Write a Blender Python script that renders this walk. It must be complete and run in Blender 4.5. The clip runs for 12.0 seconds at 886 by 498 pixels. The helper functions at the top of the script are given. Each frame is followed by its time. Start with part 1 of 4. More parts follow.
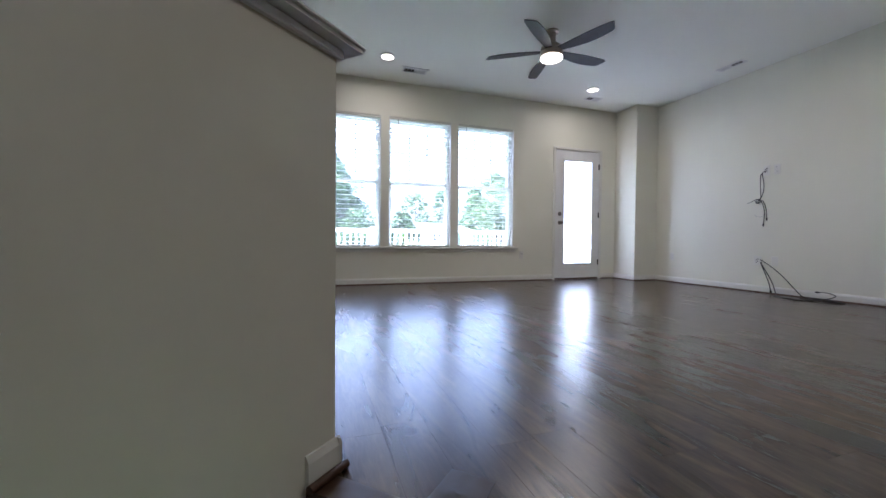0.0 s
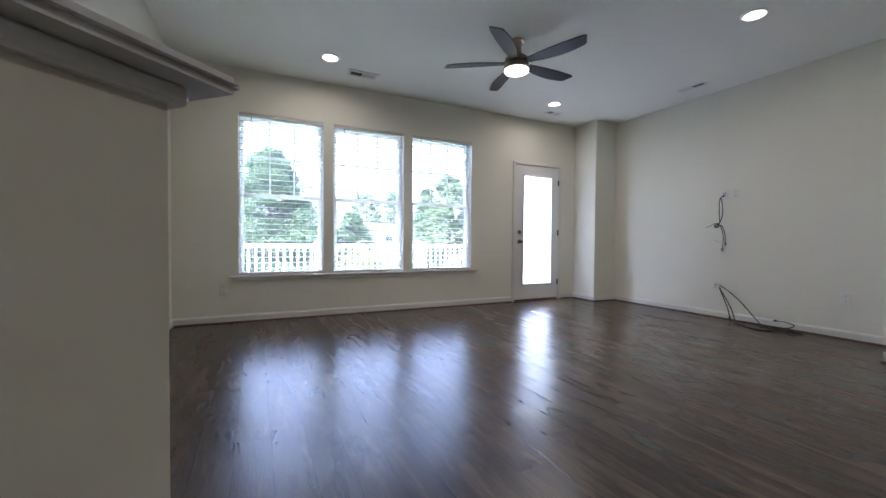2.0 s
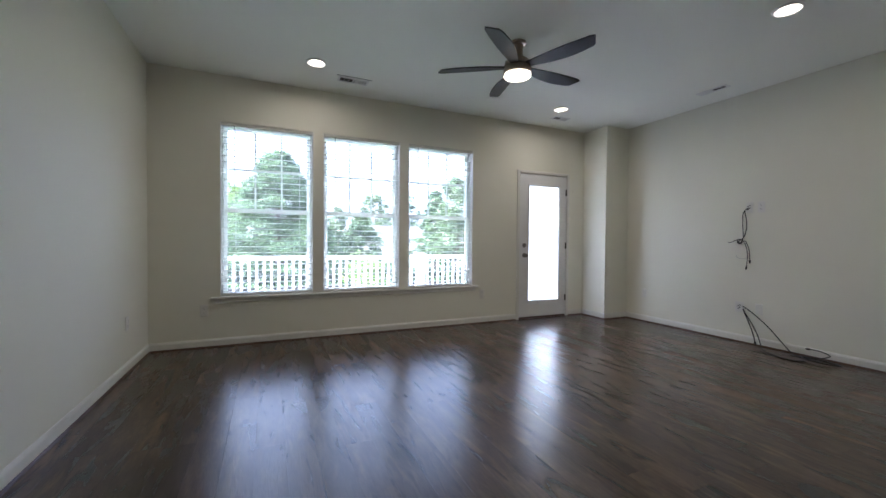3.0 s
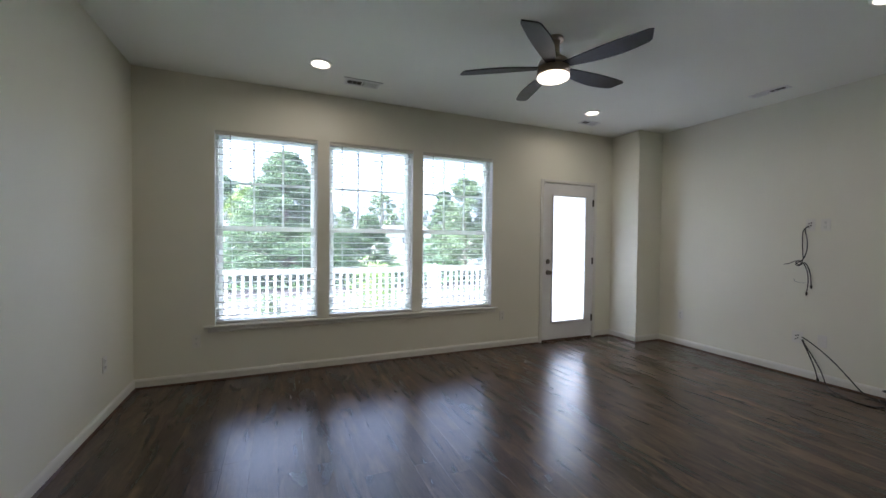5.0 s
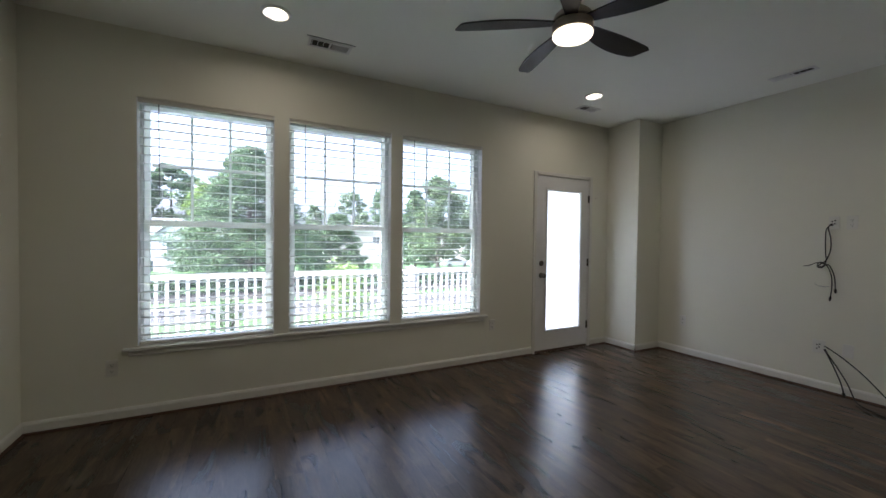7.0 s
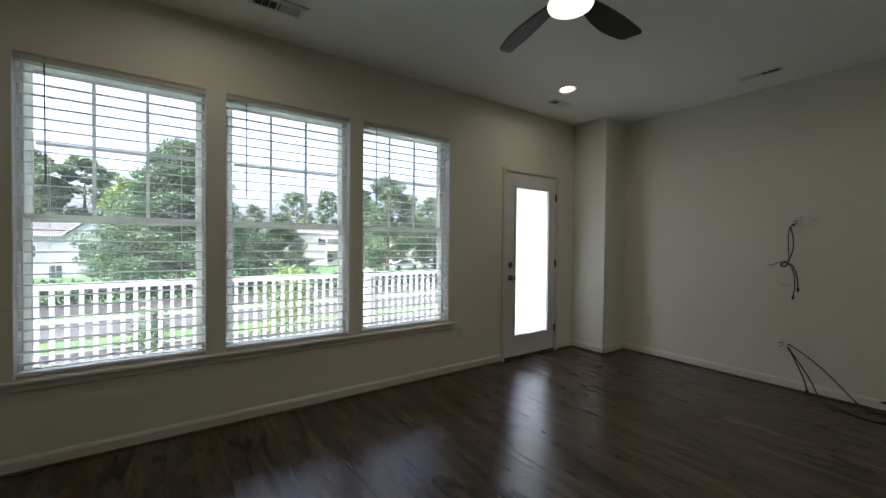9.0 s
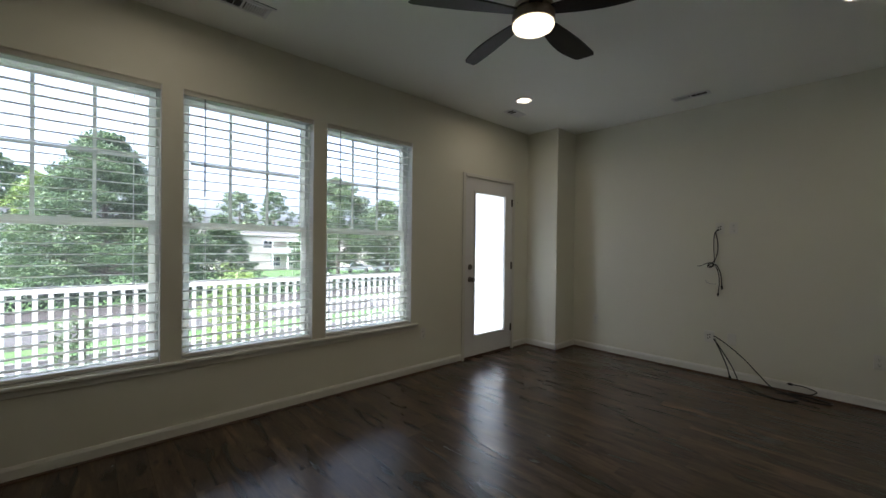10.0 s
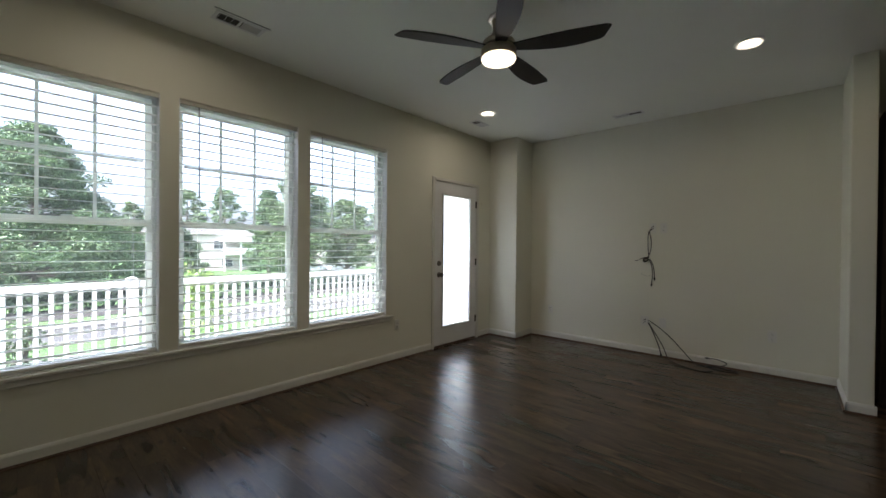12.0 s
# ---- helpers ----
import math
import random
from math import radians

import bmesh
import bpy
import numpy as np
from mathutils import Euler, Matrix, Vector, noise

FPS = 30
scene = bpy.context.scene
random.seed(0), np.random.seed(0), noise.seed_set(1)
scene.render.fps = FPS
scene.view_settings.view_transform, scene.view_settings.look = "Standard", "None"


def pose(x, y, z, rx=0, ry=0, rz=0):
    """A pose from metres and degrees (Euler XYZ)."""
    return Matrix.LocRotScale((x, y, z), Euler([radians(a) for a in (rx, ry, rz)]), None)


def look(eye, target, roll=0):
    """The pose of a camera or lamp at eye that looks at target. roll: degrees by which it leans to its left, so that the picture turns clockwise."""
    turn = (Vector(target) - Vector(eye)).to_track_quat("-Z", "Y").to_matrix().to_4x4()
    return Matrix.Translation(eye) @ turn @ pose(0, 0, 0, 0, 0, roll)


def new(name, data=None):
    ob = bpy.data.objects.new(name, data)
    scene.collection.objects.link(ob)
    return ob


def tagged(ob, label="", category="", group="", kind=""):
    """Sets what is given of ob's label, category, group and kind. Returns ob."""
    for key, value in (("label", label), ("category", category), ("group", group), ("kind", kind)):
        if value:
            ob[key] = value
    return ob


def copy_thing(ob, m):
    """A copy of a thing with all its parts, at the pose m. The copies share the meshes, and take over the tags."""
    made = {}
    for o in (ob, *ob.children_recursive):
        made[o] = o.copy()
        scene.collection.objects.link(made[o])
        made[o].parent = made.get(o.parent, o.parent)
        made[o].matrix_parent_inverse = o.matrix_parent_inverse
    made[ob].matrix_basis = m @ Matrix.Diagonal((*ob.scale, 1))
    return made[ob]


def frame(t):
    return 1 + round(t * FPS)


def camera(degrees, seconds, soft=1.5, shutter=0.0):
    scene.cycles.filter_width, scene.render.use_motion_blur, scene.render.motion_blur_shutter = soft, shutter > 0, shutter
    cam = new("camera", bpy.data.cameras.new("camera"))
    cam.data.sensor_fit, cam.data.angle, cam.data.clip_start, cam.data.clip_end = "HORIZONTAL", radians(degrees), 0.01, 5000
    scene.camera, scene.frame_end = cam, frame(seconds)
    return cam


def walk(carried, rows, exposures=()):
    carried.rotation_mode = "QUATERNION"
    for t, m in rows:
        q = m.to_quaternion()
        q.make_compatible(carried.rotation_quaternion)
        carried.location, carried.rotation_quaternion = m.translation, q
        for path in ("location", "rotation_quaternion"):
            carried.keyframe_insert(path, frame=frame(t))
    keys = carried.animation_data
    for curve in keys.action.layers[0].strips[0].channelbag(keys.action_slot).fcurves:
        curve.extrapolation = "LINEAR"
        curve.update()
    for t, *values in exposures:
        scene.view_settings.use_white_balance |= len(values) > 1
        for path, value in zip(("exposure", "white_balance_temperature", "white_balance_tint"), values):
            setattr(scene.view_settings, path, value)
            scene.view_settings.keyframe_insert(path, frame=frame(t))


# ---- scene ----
cam = camera(97.7, 12.0)
METRES, EYE, TILT, LEAN, TURN = 3.09, 0.58, 0.0, 0.0, -20.2
PATH = [
    (0, (0.081, -0.122, 0.605), (0.719, 1.774, 0.56), 0.5),
    (0.5, (0.11, -0.049, 0.691), (0.796, 1.83, 0.652), 0.6),
    (1, (0.139, 0.133, 0.78), (0.899, 1.982, 0.724), 0.6),
    (1.5, (0.164, 0.266, 0.888), (1.025, 2.071, 0.853), 0.6),
    (2, (0.234, 0.362, 0.911), (1.1, 2.164, 0.865), 0.5),
    (2.5, (0.394, 0.503, 0.926), (1.264, 2.303, 0.879), 0.5),
    (3, (0.497, 0.602, 1.085), (1.319, 2.425, 1.046), 0.5),
    (5, (0.577, 1.055, 1.302), (1.364, 2.893, 1.256), 0.6),
    (5.5, (0.625, 1.233, 1.3), (1.432, 3.062, 1.251), 0.5),
    (6, (0.678, 1.36, 1.309), (1.486, 3.19, 1.262), 0.6),
    (6.5, (0.723, 1.485, 1.303), (1.538, 3.311, 1.253), 0.6),
    (7, (0.71, 1.665, 1.289), (1.633, 3.439, 1.245), 0.7),
    (9, (0.75, 2.076, 1.275), (1.901, 3.712, 1.242), 0.6),
    (9.5, (0.727, 2.063, 1.278), (1.963, 3.636, 1.256), 0.6),
    (10, (0.619, 2.075, 1.272), (1.963, 3.556, 1.257), 0.7),
    (10.5, (0.524, 2.043, 1.277), (1.959, 3.436, 1.257), 0.7),
    (11, (0.409, 2.028, 1.255), (1.884, 3.379, 1.236), 0.6),
    (11.5, (0.346, 1.983, 1.25), (1.831, 3.322, 1.232), 0.5),
    (12, (0.267, 1.891, 1.25), (1.757, 3.225, 1.236), 0.5),
]
EXPOSURES = [(0, 4.44, 4950, 20), (2, 4.26, 5050, 20), (3, 4.04, 5150, 17), (5, 3.83, 5300, 16), (7, 3.34, 5420, 15), (9, 2.86, 5650, 12), (10.5, 2.96, 5680, 11), (12, 3.18, 5700, 11)]
walk(cam, [(t, look(eye, target, roll)) for t, eye, target, roll in PATH], EXPOSURES)

# sun, sky
world = bpy.data.worlds.new("sky")
scene.world = world
world.use_nodes = True
wn = world.node_tree.nodes
wl = world.node_tree.links
sky = wn.new("ShaderNodeTexSky")
sky.sky_type = "NISHITA"
sky.sun_disc = False
sky.sun_elevation = radians(52)
sky.sun_rotation = radians(-100)
sky.dust_density = 7.0
sky.air_density = 0.6
bg = wn["Background"]
bg.inputs["Strength"].default_value = 0.15
thin_cloud = wn.new("ShaderNodeHueSaturation")
thin_cloud.inputs["Saturation"].default_value = 0.55
wl.new(sky.outputs["Color"], thin_cloud.inputs["Color"])
wl.new(thin_cloud.outputs["Color"], bg.inputs["Color"])

sun = new("sun", bpy.data.lights.new("sun", "SUN"))
sun.data.energy = 1.4
sun.data.angle = radians(0.6)
sun.data.color = (1.0, 0.95, 0.87)
sun.matrix_world = look((-20 * math.sin(radians(100)), 20 * math.cos(radians(100)), 20 * math.tan(radians(52))), (0, 0, 0))

CAN_POWER, FAN_POWER, HALL_FILL_POWER = 0.30, 0.55, 0.62
LAMP_TINT = (1.0, 0.80, 0.55)

# plan, in metres
XL, XR, YW, H = -0.55, 5.28, 5.10, 2.743
WT = 0.16


# ---- materials ----
def material(name, color, rough=0.5, metal=0.0, spec=0.5):
    m = bpy.data.materials.new(name)
    m.use_nodes = True
    b = m.node_tree.nodes["Principled BSDF"]
    b.inputs["Base Color"].default_value = (*color, 1)
    b.inputs["Roughness"].default_value = rough
    b.inputs["Metallic"].default_value = metal
    b.inputs["Specular IOR Level"].default_value = spec
    return m, m.node_tree.nodes, m.node_tree.links, b


def varied(name, c1, c2, scale, rough=0.5, bump=0.0, bump_scale=None, metal=0.0, stretch=(1, 1, 1), rough2=None, spec=0.5, detail=4):
    """Two colours mixed by noise at two scales, with bump."""
    m, n, l, b = material(name, c1, rough, metal, spec)
    tc = n.new("ShaderNodeTexCoord")
    mp = n.new("ShaderNodeMapping")
    mp.inputs["Scale"].default_value = stretch
    l.new(tc.outputs["Object"], mp.inputs["Vector"])
    a = n.new("ShaderNodeTexNoise")
    a.inputs["Scale"].default_value = scale
    a.inputs["Detail"].default_value = detail
    l.new(mp.outputs["Vector"], a.inputs["Vector"])
    ramp = n.new("ShaderNodeValToRGB")
    ramp.color_ramp.elements[0].position, ramp.color_ramp.elements[1].position = 0.3, 0.7
    ramp.color_ramp.elements[0].color, ramp.color_ramp.elements[1].color = (*c1, 1), (*c2, 1)
    l.new(a.outputs["Fac"], ramp.inputs["Fac"])
    l.new(ramp.outputs["Color"], b.inputs["Base Color"])
    if rough2 is not None:
        mr = n.new("ShaderNodeMapRange")
        mr.inputs["To Min"].default_value, mr.inputs["To Max"].default_value = rough, rough2
        l.new(a.outputs["Fac"], mr.inputs["Value"])
        l.new(mr.outputs["Result"], b.inputs["Roughness"])
    if bump:
        c = n.new("ShaderNodeTexNoise")
        c.inputs["Scale"].default_value = bump_scale or scale * 8
        c.inputs["Detail"].default_value = 3
        l.new(mp.outputs["Vector"], c.inputs["Vector"])
        bp = n.new("ShaderNodeBump")
        bp.inputs["Strength"].default_value = bump
        bp.inputs["Distance"].default_value = 0.004
        l.new(c.outputs["Fac"], bp.inputs["Height"])
        l.new(bp.outputs["Normal"], b.inputs["Normal"])
    return m


WALL = varied("wall_paint", (0.765, 0.755, 0.645), (0.795, 0.785, 0.675), 0.9, 0.62, 0.04, 160, spec=0.35)
CEIL = varied("ceiling_paint", (0.89, 0.90, 0.84), (0.91, 0.92, 0.86), 0.8, 0.85, 0.1, 120, spec=0.2)
TRIM = varied("trim_paint", (0.74, 0.74, 0.73), (0.80, 0.80, 0.79), 2.0, 0.32, 0.05, 60)
BASEPAINT = varied("baseboard_paint", (0.70, 0.692, 0.635), (0.75, 0.742, 0.685), 2.0, 0.4, 0.05, 60)
# White valance toned down: its backlit shade is in this colour.
VALANCE_SHADED = varied("valance_backlit", (0.60, 0.59, 0.52), (0.65, 0.64, 0.57), 3.0, 0.5, 0.04, 60)
VINYL = varied("white_vinyl", (0.70, 0.73, 0.72), (0.76, 0.79, 0.78), 3.0, 0.38, 0.04, 50)
SLAT = varied("slat_white", (0.80, 0.81, 0.81), (0.85, 0.86, 0.86), 6.0, 0.45, 0.05, 80)
glow = SLAT.node_tree.nodes.new("ShaderNodeBsdfTranslucent")
glow.inputs["Color"].default_value = (0.98, 0.985, 0.95, 1)
slat_mix = SLAT.node_tree.nodes.new("ShaderNodeMixShader")
slat_mix.inputs["Fac"].default_value = 0.76
SLAT.node_tree.links.new(SLAT.node_tree.nodes["Principled BSDF"].outputs["BSDF"], slat_mix.inputs[1])
SLAT.node_tree.links.new(glow.outputs["BSDF"], slat_mix.inputs[2])
SLAT.node_tree.links.new(slat_mix.outputs["Shader"], SLAT.node_tree.nodes["Material Output"].inputs["Surface"])
# Translucency added to the solid frames only to lift their brightness.
vinyl_glow = VINYL.node_tree.nodes.new("ShaderNodeBsdfTranslucent")
vinyl_glow.inputs["Color"].default_value = (0.93, 0.94, 0.87, 1)
vinyl_mix = VINYL.node_tree.nodes.new("ShaderNodeMixShader")
vinyl_mix.inputs["Fac"].default_value = 0.50
VINYL.node_tree.links.new(VINYL.node_tree.nodes["Principled BSDF"].outputs["BSDF"], vinyl_mix.inputs[1])
VINYL.node_tree.links.new(vinyl_glow.outputs["BSDF"], vinyl_mix.inputs[2])
VINYL.node_tree.links.new(vinyl_mix.outputs["Shader"], VINYL.node_tree.nodes["Material Output"].inputs["Surface"])
RAILW = varied("rail_vinyl", (0.46, 0.46, 0.46), (0.52, 0.52, 0.52), 2.0, 0.4, 0.03, 40)
PLATE = varied("plate_plastic", (0.73, 0.72, 0.66), (0.77, 0.76, 0.70), 9.0, 0.35)
DARK = varied("dark_slot", (0.015, 0.015, 0.015), (0.03, 0.03, 0.03), 20.0, 0.6)
CABLE = varied("black_rubber", (0.006, 0.006, 0.007), (0.016, 0.016, 0.016), 30.0, 0.5)
CABLEG = varied("grey_cable", (0.25, 0.25, 0.25), (0.34, 0.34, 0.34), 30.0, 0.5)
NICKEL = varied("brushed_nickel", (0.36, 0.30, 0.235), (0.48, 0.41, 0.33), 25.0, 0.24, 0.1, 200, metal=1.0, stretch=(1, 1, 14), rough2=0.42)
BLADE = varied("dark_walnut_blade", (0.008, 0.006, 0.0055), (0.017, 0.013, 0.011), 7.0, 0.38, 0.15, 60, stretch=(1, 8, 1), rough2=0.5, spec=0.4)
SATIN = varied("dark_satin_nickel", (0.20, 0.185, 0.165), (0.28, 0.26, 0.235), 25.0, 0.3, metal=1.0)
HINGE = varied("dark_hinge_metal", (0.06, 0.055, 0.05), (0.11, 0.10, 0.09), 20.0, 0.4, metal=0.8)
SHOE = varied("dark_shoe_wood", (0.045, 0.022, 0.012), (0.10, 0.052, 0.03), 9.0, 0.38, 0.15, 40, stretch=(1, 1, 6))
SUB = varied("subfloor_dark", (0.012, 0.009, 0.007), (0.025, 0.02, 0.016), 9.0, 0.8)
SIDING = varied("house_siding", (0.40, 0.39, 0.41), (0.46, 0.45, 0.47), 0.7, 0.6, 0.1, 30)
SIDING2 = varied("house_siding_beige", (0.40, 0.37, 0.34), (0.46, 0.43, 0.40), 0.7, 0.6, 0.1, 30)
ROOF = varied("roof_shingle", (0.055, 0.052, 0.05), (0.09, 0.085, 0.08), 6.0, 0.9, 0.4, 30)
HGLASS = varied("house_glass", (0.03, 0.035, 0.045), (0.07, 0.08, 0.09), 1.0, 0.12)
GRASS = varied("lawn_grass", (0.032, 0.082, 0.015), (0.056, 0.115, 0.022), 0.8, 0.9, 0.5, 20, detail=8)
ASPH = varied("asphalt", (0.034, 0.032, 0.031), (0.048, 0.046, 0.044), 2.2, 0.9, 0.4, 60, detail=8)
CONC = varied("concrete", (0.10, 0.096, 0.09), (0.13, 0.126, 0.117), 3.0, 0.85, 0.3, 40)
BARK = varied("bark", (0.06, 0.045, 0.035), (0.12, 0.10, 0.08), 5.0, 0.9, 0.6, 20, stretch=(1, 1, 0.2))
# Unseen boards, made pale to bounce sunlight up to the ceiling.
DECK = varied("deck_board", (0.50, 0.49, 0.465), (0.58, 0.57, 0.54), 3.0, 0.7, 0.2, 30, stretch=(0.3, 3, 1))
SCRAP = varied("brown_plastic", (0.050, 0.036, 0.027), (0.085, 0.062, 0.048), 14.0, 0.45, 0.1, 60, rough2=0.6)
WAND = varied("dark_wand", (0.05, 0.05, 0.05), (0.08, 0.08, 0.08), 20.0, 0.4)
ESPRESSO = varied("espresso_wood", (0.03, 0.020, 0.013), (0.06, 0.042, 0.028), 5.0, 0.4, 0.1, 40, stretch=(6, 6, 1))
GREYDOOR = varied("grey_cabinet_paint", (0.42, 0.42, 0.40), (0.47, 0.47, 0.45), 3.0, 0.45, 0.05, 60)
CARPAINT = varied("silver_car_paint", (0.30, 0.31, 0.33), (0.36, 0.37, 0.39), 2.0, 0.25)
RUBBER = varied("tyre_rubber", (0.02, 0.02, 0.02), (0.035, 0.035, 0.035), 8.0, 0.8)


def leaf_material(name, c1, c2, c3):
    m, n, l, b = material(name, c1, 0.6)
    g = n.new("ShaderNodeNewGeometry")
    r = n.new("ShaderNodeValToRGB")
    r.color_ramp.elements[0].color, r.color_ramp.elements[1].color = (*c1, 1), (*c3, 1)
    e = r.color_ramp.elements.new(0.55)
    e.color = (*c2, 1)
    l.new(g.outputs["Random Per Island"], r.inputs["Fac"])
    l.new(r.outputs["Color"], b.inputs["Base Color"])
    t = n.new("ShaderNodeBsdfTranslucent")
    l.new(r.outputs["Color"], t.inputs["Color"])
    mx = n.new("ShaderNodeMixShader")
    mx.inputs["Fac"].default_value = 0.3
    l.new(b.outputs["BSDF"], mx.inputs[1])
    l.new(t.outputs["BSDF"], mx.inputs[2])
    l.new(mx.outputs["Shader"], n["Material Output"].inputs["Surface"])
    return m


LEAF_DARK = leaf_material("leaf_dark", (0.026, 0.052, 0.026), (0.066, 0.112, 0.048), (0.145, 0.205, 0.080))
# Hedge green darkened further: the tree shade is in the leaf colour.
LEAF_HEDGE_SHADED = leaf_material("leaf_hedge_shaded", (0.008, 0.014, 0.009), (0.014, 0.025, 0.014), (0.026, 0.042, 0.022))
LEAF_MID = leaf_material("leaf_mid", (0.048, 0.078, 0.036), (0.088, 0.13, 0.055), (0.145, 0.195, 0.08))
LEAF_LIME = leaf_material("leaf_lime", (0.085, 0.14, 0.03), (0.15, 0.22, 0.045), (0.22, 0.29, 0.08))


def glass_material():
    m = bpy.data.materials.new("window_glass")
    m.use_nodes = True
    n, l = m.node_tree.nodes, m.node_tree.links
    n.remove(n["Principled BSDF"])
    tr = n.new("ShaderNodeBsdfTransparent")
    tr.inputs["Color"].default_value = (0.97, 0.975, 0.97, 1)
    gl = n.new("ShaderNodeBsdfGlossy")
    gl.inputs["Roughness"].default_value = 0.01
    fr = n.new("ShaderNodeFresnel")
    fr.inputs["IOR"].default_value = 1.45
    mx = n.new("ShaderNodeMixShader")
    # Faint translucent layer paints a glare veil over the view outside.
    glare_veil = n.new("ShaderNodeBsdfTranslucent")
    glare_veil.inputs["Color"].default_value = (0.95, 0.96, 0.96, 1)
    film = n.new("ShaderNodeMixShader")
    film.inputs["Fac"].default_value = 0.014
    l.new(tr.outputs["BSDF"], film.inputs[1])
    l.new(glare_veil.outputs["BSDF"], film.inputs[2])
    l.new(fr.outputs["Fac"], mx.inputs["Fac"])
    l.new(film.outputs["Shader"], mx.inputs[1])
    l.new(gl.outputs["BSDF"], mx.inputs[2])
    l.new(mx.outputs["Shader"], n["Material Output"].inputs["Surface"])
    return m


GLASS = glass_material()


def frosted_material():
    m = bpy.data.materials.new("frosted_glass")
    m.use_nodes = True
    n, l = m.node_tree.nodes, m.node_tree.links
    b = n["Principled BSDF"]
    b.inputs["Base Color"].default_value = (0.86, 0.89, 0.92, 1)
    b.inputs["Roughness"].default_value = 0.3
    t = n.new("ShaderNodeBsdfTranslucent")
    t.inputs["Color"].default_value = (0.97, 0.97, 0.95, 1)
    rf = n.new("ShaderNodeBsdfRefraction")
    rf.inputs["Color"].default_value = (0.96, 0.97, 0.98, 1)
    rf.inputs["Roughness"].default_value = 0.6
    rf.inputs["IOR"].default_value = 1.3
    body = n.new("ShaderNodeMixShader")
    body.inputs["Fac"].default_value = 0.25
    l.new(t.outputs["BSDF"], body.inputs[1])
    l.new(rf.outputs["BSDF"], body.inputs[2])
    mx = n.new("ShaderNodeMixShader")
    mx.inputs["Fac"].default_value = 0.93
    l.new(b.outputs["BSDF"], mx.inputs[1])
    l.new(body.outputs["Shader"], mx.inputs[2])
    l.new(mx.outputs["Shader"], n["Material Output"].inputs["Surface"])
    return m


FROST = frosted_material()


def lamp_material(name, color, strength):
    m, n, l, b = material(name, (0.9, 0.88, 0.82), 0.4)
    b.inputs["Emission Color"].default_value = (*color, 1)
    b.inputs["Emission Strength"].default_value = strength
    return m


LAMP = lamp_material("lit_diffuser", (1.0, 0.82, 0.52), 0.30)
CANLIT = lamp_material("lit_can", (1.0, 0.82, 0.54), 0.45)


def floor_material():
    """Brown wood-look vinyl planks: long grain, dark knots and streaks, each plank with its own tone."""
    m, n, l, b = material("vinyl_plank", (0.13, 0.09, 0.065), 0.3)
    tc = n.new("ShaderNodeTexCoord")
    oi = n.new("ShaderNodeObjectInfo")
    shift = n.new("ShaderNodeVectorMath")
    shift.operation = "MULTIPLY_ADD"
    comb = n.new("ShaderNodeCombineXYZ")
    for k, s in enumerate((37.0, 53.0, 11.0)):
        mu = n.new("ShaderNodeMath")
        mu.operation = "MULTIPLY"
        mu.inputs[1].default_value = s
        l.new(oi.outputs["Random"], mu.inputs[0])
        l.new(mu.outputs[0], comb.inputs[k])
    shift.inputs[1].default_value = (1, 1, 1)
    l.new(tc.outputs["Object"], shift.inputs[0])
    l.new(comb.outputs["Vector"], shift.inputs[2])

    def grain(scale, sx, sy, detail, dist=0.0):
        mp = n.new("ShaderNodeMapping")
        mp.inputs["Scale"].default_value = (sx, sy, 1)
        l.new(shift.outputs["Vector"], mp.inputs["Vector"])
        t = n.new("ShaderNodeTexNoise")
        t.inputs["Scale"].default_value = scale
        t.inputs["Detail"].default_value = detail
        t.inputs["Distortion"].default_value = dist
        l.new(mp.outputs["Vector"], t.inputs["Vector"])
        return t
    emboss = grain(8.0, 8.0, 1.2, 4, 1.2)
    broad = grain(1.7, 3.4, 0.65, 4, 1.0)
    streak = grain(1.35, 5.6, 1.15, 5, 1.5)
    pale = grain(1.7, 6.0, 1.0, 5, 1.0)

    def ramped(tex, p0, p1, c0, c1):
        q = n.new("ShaderNodeValToRGB")
        q.color_ramp.elements[0].position, q.color_ramp.elements[1].position = p0, p1
        q.color_ramp.elements[0].color, q.color_ramp.elements[1].color = (*c0, 1), (*c1, 1)
        l.new(tex.outputs["Fac"], q.inputs["Fac"])
        return q

    def times(p, q):
        x = n.new("ShaderNodeMix")
        x.data_type, x.blend_type = "RGBA", "MULTIPLY"
        x.inputs["Factor"].default_value = 1.0
        l.new(p, x.inputs[6])
        l.new(q.outputs["Color"], x.inputs[7])
        return x.outputs[2]
    wood = ramped(broad, 0.36, 0.66, (0.039, 0.0222, 0.0122), (0.086, 0.0525, 0.0305)).outputs["Color"]
    wood = times(wood, ramped(emboss, 0.32, 0.68, (0.80, 0.78, 0.76), (1.15, 1.15, 1.14)))
    wood = times(wood, ramped(streak, 0.35, 0.44, (0.24, 0.20, 0.18), (1, 1, 1)))
    wood = times(wood, ramped(pale, 0.56, 0.70, (1, 1, 1), (1.6, 1.58, 1.50)))
    tone = n.new("ShaderNodeMapRange")
    tone.inputs["To Min"].default_value, tone.inputs["To Max"].default_value = 0.84, 1.16
    l.new(oi.outputs["Random"], tone.inputs["Value"])
    m3 = n.new("ShaderNodeVectorMath")
    m3.operation = "SCALE"
    l.new(wood, m3.inputs[0])
    l.new(tone.outputs["Result"], m3.inputs["Scale"])
    l.new(m3.outputs["Vector"], b.inputs["Base Color"])
    mr = n.new("ShaderNodeMapRange")
    mr.inputs["To Min"].default_value, mr.inputs["To Max"].default_value = 0.20, 0.30
    l.new(broad.outputs["Fac"], mr.inputs["Value"])
    l.new(mr.outputs["Result"], b.inputs["Roughness"])
